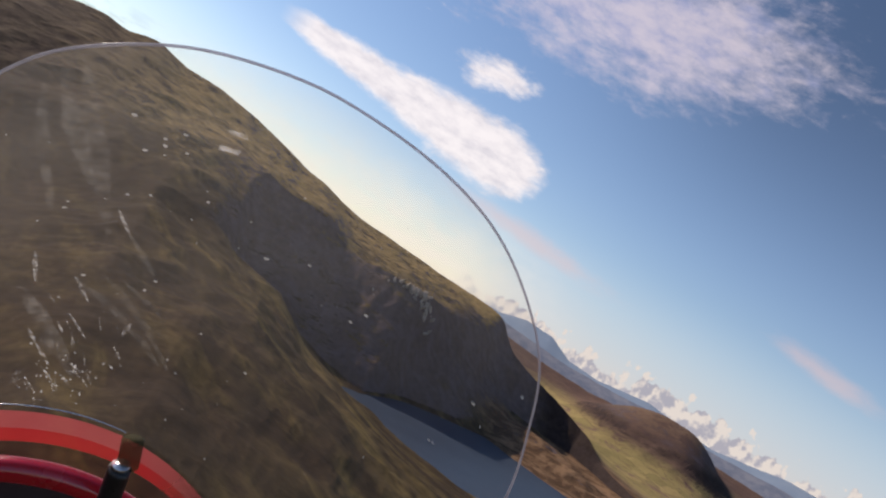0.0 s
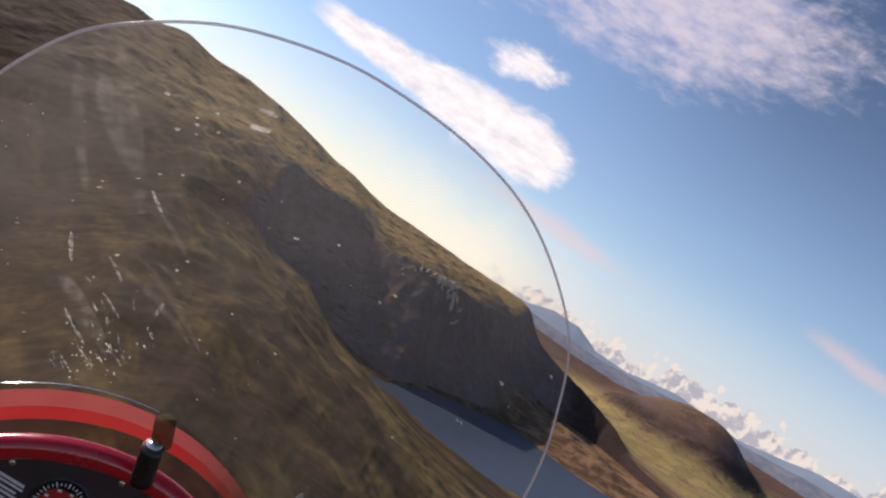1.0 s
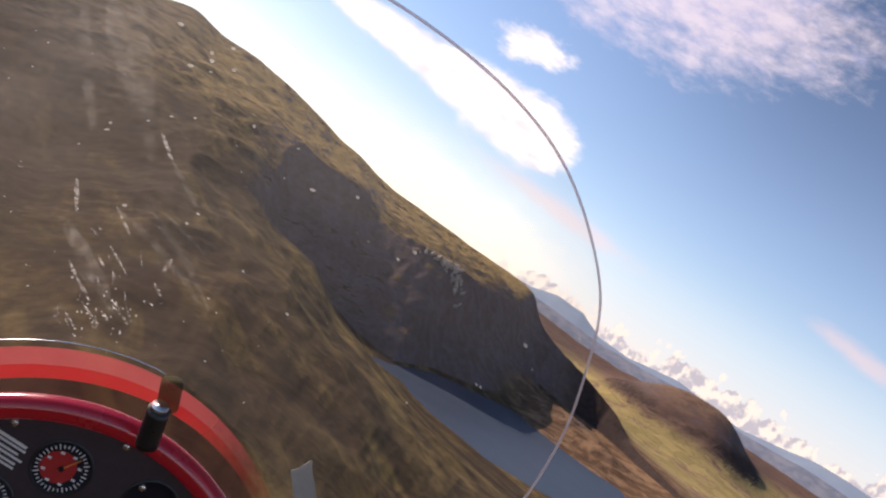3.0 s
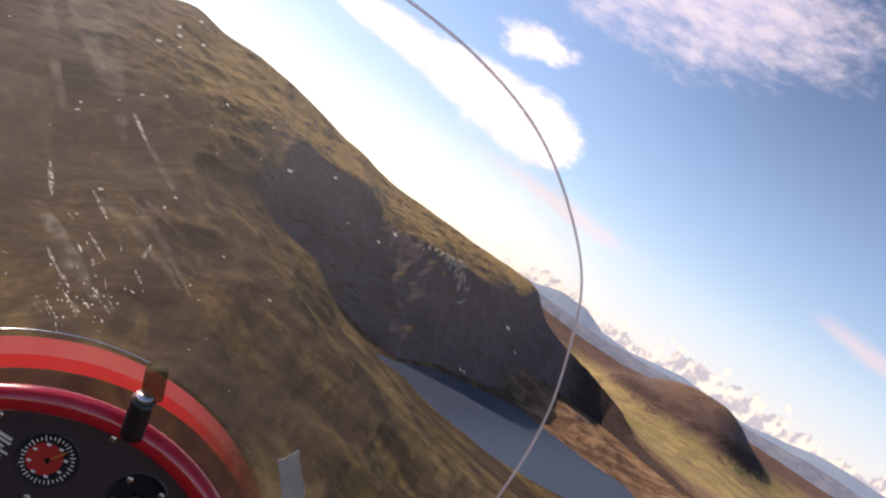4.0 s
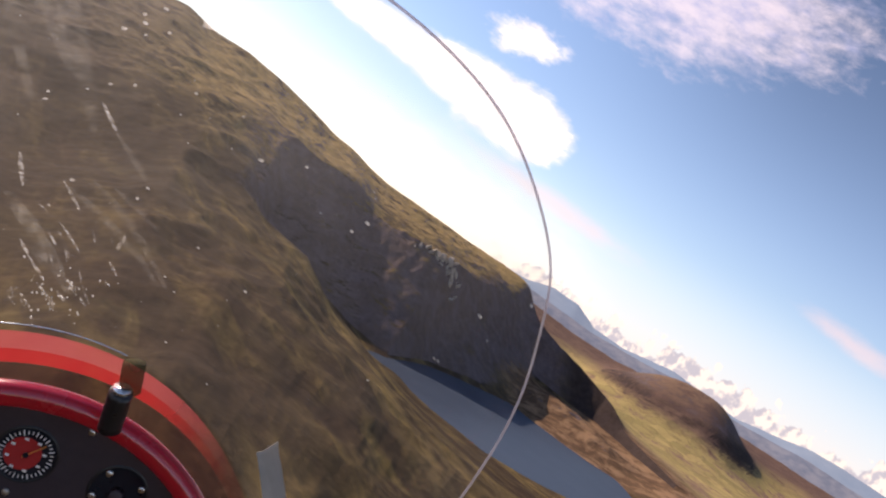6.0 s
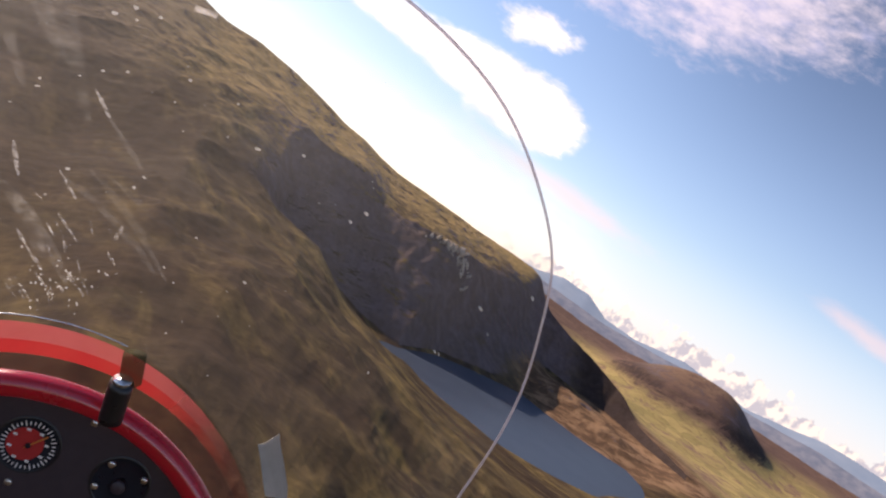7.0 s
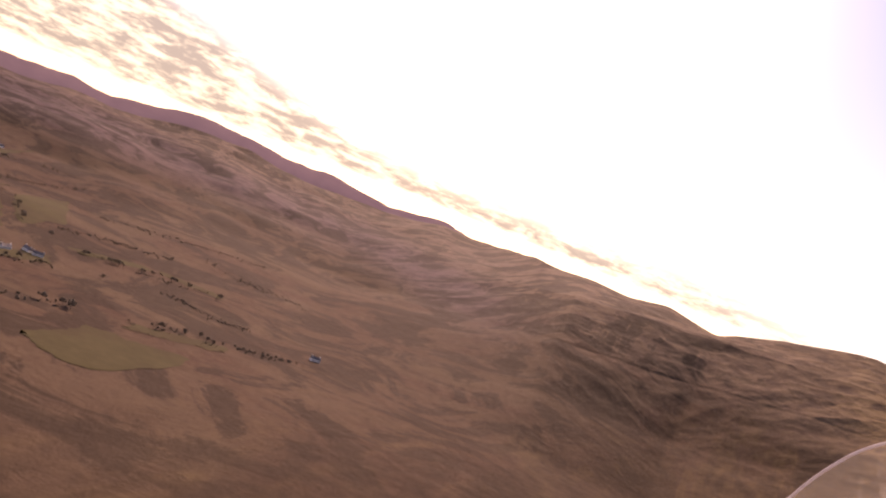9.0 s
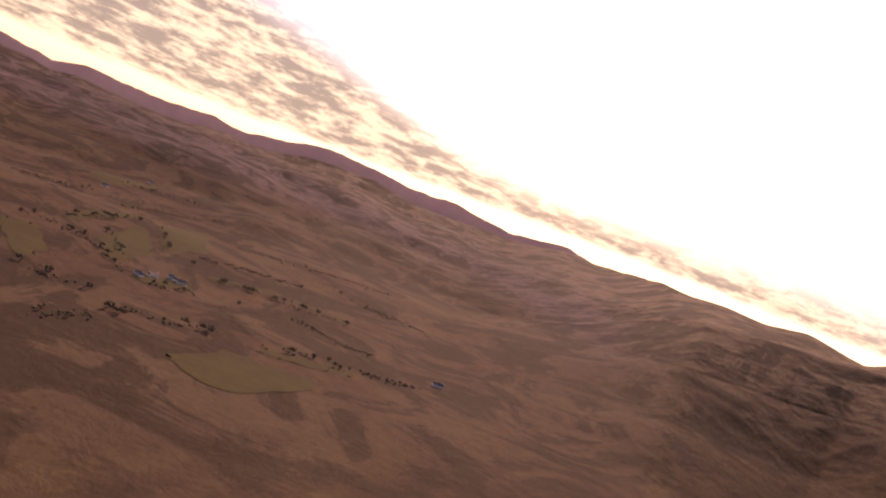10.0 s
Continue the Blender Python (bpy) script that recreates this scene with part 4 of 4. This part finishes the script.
def bar(bm, x, z, w, h, turn, y=0.0):
    c, s = math.cos(turn), math.sin(turn)
    v = [bm.verts.new((x + px * w * c - pz * h * s, y, z + px * w * s + pz * h * c)) for px, pz in ((-0.5, -0.5), (0.5, -0.5), (0.5, 0.5), (-0.5, 0.5))]
    v2 = [bm.verts.new(q.co + Vector((0, 0.0008, 0))) for q in v]
    bm.faces.new(v)
    for k in range(4):
        bm.faces.new((v[k], v2[k], v2[(k + 1) % 4], v[(k + 1) % 4]))


def dial(x, z, r, needle):
    ob = part("dial", shift(ring_mesh(r, r * 1.16, 0.004), x, z), DARK, craft, "round flight instrument with red face and white scale")
    part("backing", shift(disc(r * 1.02, 0.003), x, z, PY - 0.0008), DARK, ob)
    part("face", shift(disc(r * 0.64, 0.002), x - r * 0.12, z, PY - 0.002), FACE, ob, "red dial face")
    for k in range(36):
        q = 2 * math.pi * k / 36
        bm = bmesh.new()
        bar(bm, math.cos(q) * r * 0.86, math.sin(q) * r * 0.86, r * (0.20 if k % 3 == 0 else 0.12), r * 0.045, q)
        part("scale_mark", shift(bm, x, z, PY - 0.0026), MARK, ob, smooth=False)
    for k in range(8):
        q = 2 * math.pi * (k + 0.5) / 8
        bm = bmesh.new()
        bar(bm, math.cos(q) * r * 0.62, math.sin(q) * r * 0.62, r * 0.15, r * 0.09, 0.0)
        part("figure", shift(bm, x, z, PY - 0.0032), MARK, ob, smooth=False)
    bm = bmesh.new()
    bar(bm, math.cos(needle) * r * 0.3, math.sin(needle) * r * 0.3, r * 0.9, r * 0.06, needle)
    part("needle", shift(bm, x, z, PY - 0.0042), AMBER, ob, "orange needle")
    part("hub", shift(disc(r * 0.1, 0.003, 16), x, z, PY - 0.0048), DARK, ob)
    return ob


AMBER = plain("amber", (0.75, 0.22, 0.04), 0.5)
dial(0.069, -0.624, 0.041, 0.9)
dial(-0.008, -0.716, 0.041, 2.2)
blank = part("round_blank", shift(ring_mesh(0.040, 0.048, 0.003), 0.214, -0.627), DARK, craft, "black round control unit with screws")
part("cover", shift(disc(0.041, 0.003), 0.214, -0.627, PY - 0.001), DARK, blank)
part("knob", shift(disc(0.011, 0.014, 20, 0.002), 0.213, -0.628, PY - 0.015), BLACK, blank, "small grey knob")
for q in (35, 135, 208, 305):
    screw(0.214 + 0.036 * math.cos(radians(q)), -0.627 + 0.036 * math.sin(radians(q)), blank, 0.0058, PY - 0.003)
for x, z in ((0.135, -0.554), (0.071, -0.689), (-0.022, -0.588), (0.275, -0.640)):
    screw(x, z, panel, 0.0056)
tilt = radians(-10)
bm = bmesh.new()
for k in range(6):
    down = 0.0076 * k
    bar(bm, -0.016 + 0.004 * (k % 2), -0.612 - down, 0.056 - 0.006 * (k % 3), 0.0034 if k else 0.0046, tilt)
part("placard", shift(bm, 0.0, 0.0, PY - 0.001), MARK, panel, "white lines of small lettering on the panel", False)

# the black stop with its chrome cap at the hood
def rod(a, b, r, sides=16):
    a, b = Vector(a), Vector(b)
    n = 6
    path = [a.lerp(b, k / n) for k in range(n + 1)]
    return tube(path, r, sides)


knob_ob = part("locking_knob", rod((0.1430, 1.118, -0.486), (0.1300, 1.100, -0.425), 0.0158), DARK, label="black rubber-covered locking knob")
part("cap", rod((0.1300, 1.100, -0.425), (0.1288, 1.098, -0.419), 0.0125), CHROME, knob_ob, "chrome collar")
# added piece: the knob's reflection, given a shape of its own
part("knob_reflection", rod((0.1395, 1.112, -0.424), (0.1262, 1.106, -0.384), 0.0152), OLIVE, knob_ob, "dark olive stand-in for the knob reflected in the screen")


# ---- the valley: fields, houses, woods, crag ----
def ground_z(x, y):
    az = math.degrees(math.atan2(x, y))
    r = math.hypot(x, y)
    j = (az + 88) / (146 / 959)
    j0 = int(min(max(j, 0), 958))
    f = j - j0
    out = 0.0
    for k, w in ((j0, 1 - f), (j0 + 1, f)):
        rr = np.hypot(LX[:, k], LY[:, k])
        out += w * float(np.interp(r, rr, LZ[:, k]))
    return out


def spot(az, r):
    x, y = r * math.sin(radians(az)), r * math.cos(radians(az))
    return Vector((x, y, ground_z(x, y)))


LEAF = plain("dark_foliage", (0.085, 0.062, 0.038), 0.9, scale=0.5, vary=0.5, relief=0.0)
BARK = plain("bark", (0.08, 0.06, 0.045), 0.9, scale=3.0, relief=0.0)


def clump(bm, centre, r):
    """A rough leafy clump: an icosahedron pulled out of shape."""
    start = len(bm.verts)
    bmesh.ops.create_icosphere(bm, subdivisions=1, radius=r, matrix=Matrix.Translation(centre))
    bm.verts.ensure_lookup_table()
    for v in bm.verts[start:]:
        d = v.co - centre
        v.co = centre + d * random.uniform(0.65, 1.25)


def tree(scale, seed):
    random.seed(seed)
    ob = new("tree")
    bm = bmesh.new()
    h = 9 * scale
    path = [Vector((0, 0, -0.5)), Vector((0.1, 0.1, h * 0.3)), Vector((0.2, 0, h * 0.6))]
    rings = []
    for p, r in zip(path, (0.35, 0.25, 0.12)):
        rings.append([bm.verts.new(p + Vector((r * scale * math.cos(q), r * scale * math.sin(q), 0))) for q in np.linspace(0, 2 * math.pi, 7)[:-1]])
    for a, b in zip(rings, rings[1:]):
        for k in range(6):
            bm.faces.new((a[k], a[(k + 1) % 6], b[(k + 1) % 6], b[k]))
    link_mesh("trunk", bm, BARK, ob)
    bm = bmesh.new()
    for _ in range(9):
        clump(bm, Vector((random.gauss(0, 1.7), random.gauss(0, 1.7), random.uniform(0.45, 1.0) * 9)) * scale, random.uniform(1.1, 2.0) * scale)
    link_mesh("crown", bm, LEAF, ob, smooth=False)
    return tagged(ob, "bare dark broadleaf tree beside a valley field", "tree", "valley trees")


first = tree(1.0, 3)
first.location = spot(-64.0, 1330)
second = tree(0.75, 5)
second.location = spot(-60.0, 1150)
random.seed(21)
belts = ((-68.6, 905, -61.1, 945, 34), (-76.0, 1333, -71.6, 1290, 22), (-71.6, 1290, -68.3, 1120, 26), (-72.9, 1398, -67.6, 1635, 30),
         (-61.8, 1263, -51.9, 1306, 46), (-67.0, 1594, -65.9, 1385, 12), (-71, 2150, -64, 2250, 24), (-70.3, 1405, -68.7, 1235, 12),
         (-57.5, 960, -50.4, 1004, 20), (-75, 1000, -70, 960, 18), (-66.5, 1100, -63, 1120, 12))
for a1, r1, a2, r2, n in belts:
    for k in range(n):
        f = random.random()
        p = spot(a1 + (a2 - a1) * f + random.gauss(0, 0.14), r1 + (r2 - r1) * f + random.gauss(0, 8))
        if k % 4:
            continue
        copy_thing(random.choice((first, second)), Matrix.Translation(p) @ Matrix.Rotation(random.uniform(0, 6), 4, "Z"))

def woodland(a1, r1, a2, r2, n, wide):
    """A belt of bare thicket: many small uneven crowns."""
    bm = bmesh.new()
    for _ in range(n):
        f = random.random()
        p = spot(a1 + (a2 - a1) * f + random.gauss(0, 0.05), r1 + (r2 - r1) * f + random.gauss(0, wide) + 10 * math.sin(f * 7 + a1))
        h = random.uniform(0.6, 1.9)
        clump(bm, p + Vector((0, 0, h * 0.7)), h)
    tagged(link_mesh("woodland_belt", bm, LEAF, smooth=False), "dark bare thicket along a field border", "woodland", kind="stuff")


for a1, r1, a2, r2, n in belts:
    woodland(a1, r1, a2, r2, n + 14, 9)
for a1, r1, a2, r2, n, wide in ((-77, 1750, -72, 1900, 120, 25), (-64, 1420, -56, 1500, 110, 10), (-56, 1180, -49, 1130, 80, 8), (-62, 1720, -50, 1830, 130, 14),
                                (-73, 820, -69, 850, 60, 10), (-54, 1600, -46, 1480, 90, 12), (-70, 1800, -63, 2080, 100, 16), (-50, 1000, -45, 1060, 60, 8)):
    woodland(a1, r1, a2, r2, n, wide)


def build_pasture(g):
    p = g.node("ShaderNodeNewGeometry").outputs["Position"]
    n = g.noise(p, 0.05, 6, 0.65)
    big = g.noise(p, 0.011, 4, 0.6)
    c = g.mix(n, (0.040, 0.036, 0.017), (0.084, 0.070, 0.033))
    c = g.mix(g.math("MULTIPLY", g.step(big, 0.45, 0.65), 0.6), c, (0.058, 0.042, 0.024))
    return principled(g, c, 0.95, normal=bump(g, n, 0.4, 1.0), spec=0.05)


PASTURE = material("pasture", build_pasture)


def pasture(corners, seed):
    """A field draped on the ground, given by four corners (bearing, distance)."""
    rs = random.Random(seed)
    pts = [Vector((r * math.sin(radians(q)), r * math.cos(radians(q)))) for q, r in corners]
    n = 14
    bm = bmesh.new()
    grid = []
    for i in range(n + 1):
        row = []
        for j in range(n + 1):
            u, v = i / n, j / n
            # rounded, uneven borders
            uu, vv = u + 0.05 * math.sin(v * 5 + seed), v + 0.05 * math.sin(u * 6 + seed * 2)
            p = pts[0] * (1 - uu) * (1 - vv) + pts[1] * uu * (1 - vv) + pts[2] * uu * vv + pts[3] * (1 - uu) * vv
            mid = (pts[0] + pts[1] + pts[2] + pts[3]) / 4
            corner = abs(2 * u - 1) ** 4 * abs(2 * v - 1) ** 4
            p = mid + (p - mid) * (1 - 0.05 * corner)
            if i in (0, n) or j in (0, n):
                p = p + Vector((rs.uniform(-4, 4), rs.uniform(-4, 4)))
            row.append(bm.verts.new((p.x, p.y, ground_z(p.x, p.y) + 0.5)))
        grid.append(row)
    for a, b in zip(grid, grid[1:]):
        for j in range(n):
            bm.faces.new((a[j], a[j + 1], b[j + 1], b[j]))
    tagged(link_mesh("pasture", bm, PASTURE), "olive grass field with hedged borders on the valley floor", "field", "valley fields", kind="structure")


for k, corners in enumerate((((-71.0, 1310), (-68.0, 1530), (-66.7, 1295), (-69.4, 1160)), ((-67.3, 1580), (-64.0, 1850), (-63.3, 1500), (-65.9, 1360)),
                             ((-63.6, 790), (-60.0, 890), (-52.0, 890), (-58.0, 735)), ((-76.7, 1253), (-74.1, 1242), (-73.2, 1087), (-75.2, 1025)),
                             ((-62.6, 1290), (-57.5, 1345), (-57.2, 1318), (-62.2, 1262)), ((-56.8, 1350), (-52.3, 1325), (-52.1, 1292), (-56.6, 1318)),
                             ((-57.5, 955), (-50.4, 1000), (-50.2, 965), (-57.3, 925)), ((-73.0, 1440), (-67.4, 1760), (-68.2, 1650), (-72.4, 1380)),
                             ((-72.8, 2107), (-66.9, 2495), (-68.4, 2260), (-71.5, 2000)), ((-67.5, 1130), (-63.6, 1180), (-63.4, 1130), (-67.2, 1085)))):
    pasture(corners, k)

WHITE = plain("whitewash", (0.78, 0.76, 0.72), 0.8, scale=2.0, relief=0.0, vary=0.08)
SLATE = plain("slate_roof", (0.09, 0.09, 0.10), 0.6, scale=3.0, relief=0.0)
PANE = plain("dark_pane", (0.03, 0.035, 0.045), 0.15, relief=0.0)


def box(bm, x0, x1, y0, y1, z0, z1):
    v = [bm.verts.new((x, y, z)) for z in (z0, z1) for x, y in ((x0, y0), (x1, y0), (x1, y1), (x0, y1))]
    for f in ((3, 2, 1, 0), (4, 5, 6, 7), (0, 1, 5, 4), (1, 2, 6, 5), (2, 3, 7, 6), (3, 0, 4, 7)):
        bm.faces.new([v[k] for k in f])


def cottage(length=14.0, width=7.0, wall=3.6, pitch=3.2):
    ob = new("cottage")
    bm = bmesh.new()
    box(bm, -length / 2, length / 2, -width / 2, width / 2, -1.5, wall)
    link_mesh("wall", bm, WHITE, ob, smooth=False)
    bm = bmesh.new()
    e = 0.4
    pts = [bm.verts.new(p) for p in ((-length / 2 - e, -width / 2 - e, wall - 0.2), (length / 2 + e, -width / 2 - e, wall - 0.2), (length / 2 + e, 0, wall + pitch), (-length / 2 - e, 0, wall + pitch),
                                     (-length / 2 - e, width / 2 + e, wall - 0.2), (length / 2 + e, width / 2 + e, wall - 0.2))]
    for f in ((0, 1, 2, 3), (3, 2, 5, 4), (0, 3, 4), (1, 5, 2), (0, 4, 5, 1)):
        bm.faces.new([pts[k] for k in f])
    roof = link_mesh("roof", bm, SLATE, ob, "grey slate roof", smooth=False)
    for x in (-length / 2 + 0.8, length / 2 - 0.8):
        bm = bmesh.new()
        box(bm, x - 0.5, x + 0.5, -0.4, 0.4, wall + pitch - 0.8, wall + pitch + 1.2)
        link_mesh("chimney", bm, WHITE, roof, smooth=False)
    for x in (-4.5, -2.2, 2.2, 4.5):
        bm = bmesh.new()
        box(bm, x - 0.5, x + 0.5, -width / 2 - 0.04, -width / 2 + 0.1, 1.2, 2.6)
        link_mesh("window", bm, PANE, ob, smooth=False)
    bm = bmesh.new()
    box(bm, -0.5, 0.5, -width / 2 - 0.05, -width / 2 + 0.1, 0, 2.1)
    link_mesh("door", bm, DARK, ob, smooth=False)
    return tagged(ob, "small whitewashed cottage with grey slate roof in the valley", "house", "valley cottages")


home = cottage()
home.matrix_world = Matrix.Translation(spot(-67.2, 1122)) @ Matrix.Rotation(radians(20), 4, "Z")
for az, r, turn in ((-66.3, 1142, 100), (-65.0, 1168, 10), (-64.3, 1157, 70), (-71.3, 1987, 30), (-68.7, 2400, 15), (-44.0, 1110, 60)):
    copy_thing(home, Matrix.Translation(spot(az, r)) @ Matrix.Rotation(radians(turn), 4, "Z"))

# the pale crag under the ridge
ROCK = plain("crag_rock", (0.42, 0.345, 0.275), 0.9, scale=0.3, vary=0.45, relief=0.0)


def boulder(seed, size):
    random.seed(seed)
    bm = bmesh.new()
    for _ in range(16):
        v = Vector((random.gauss(0, 1), random.gauss(0, 1), random.gauss(0, 1))).normalized()
        bm.verts.new(Vector((v.x * size * 0.7, v.y * size * 0.6, v.z * size * 1.3)) * random.uniform(0.75, 1.1))
    bmesh.ops.convex_hull(bm, input=bm.verts)
    return bm


crag = new("rock_crag")
crag.location = spot(20.0, 1700)
tagged(crag, "pale broken rock crag below the mountain ridge", "crag")
shapes = [link_mesh("rock", boulder(k, 7.0), ROCK, crag, smooth=False) for k in range(4)]
random.seed(8)
for k in range(58):
    w = random.gauss(0, 1)
    az, r = 19.9 + 0.75 * w + random.gauss(0, 0.2), 1696 + 8 * w + random.gauss(0, 13)
    p = spot(az, r) - crag.location
    if k < 4:
        ob = shapes[k]
    else:
        ob = shapes[k % 4].copy()
        scene.collection.objects.link(ob)
    s = random.uniform(0.35, 1.25)
    ob.matrix_local = Matrix.Translation(p + Vector((0, 0, 0.5 * s))) @ Matrix.Rotation(random.uniform(0, 6), 4, "Z") @ Matrix.Rotation(random.uniform(0.2, 0.9), 4, "X") @ Matrix.Diagonal((s * 1.2, s, s * 1.3, 1))
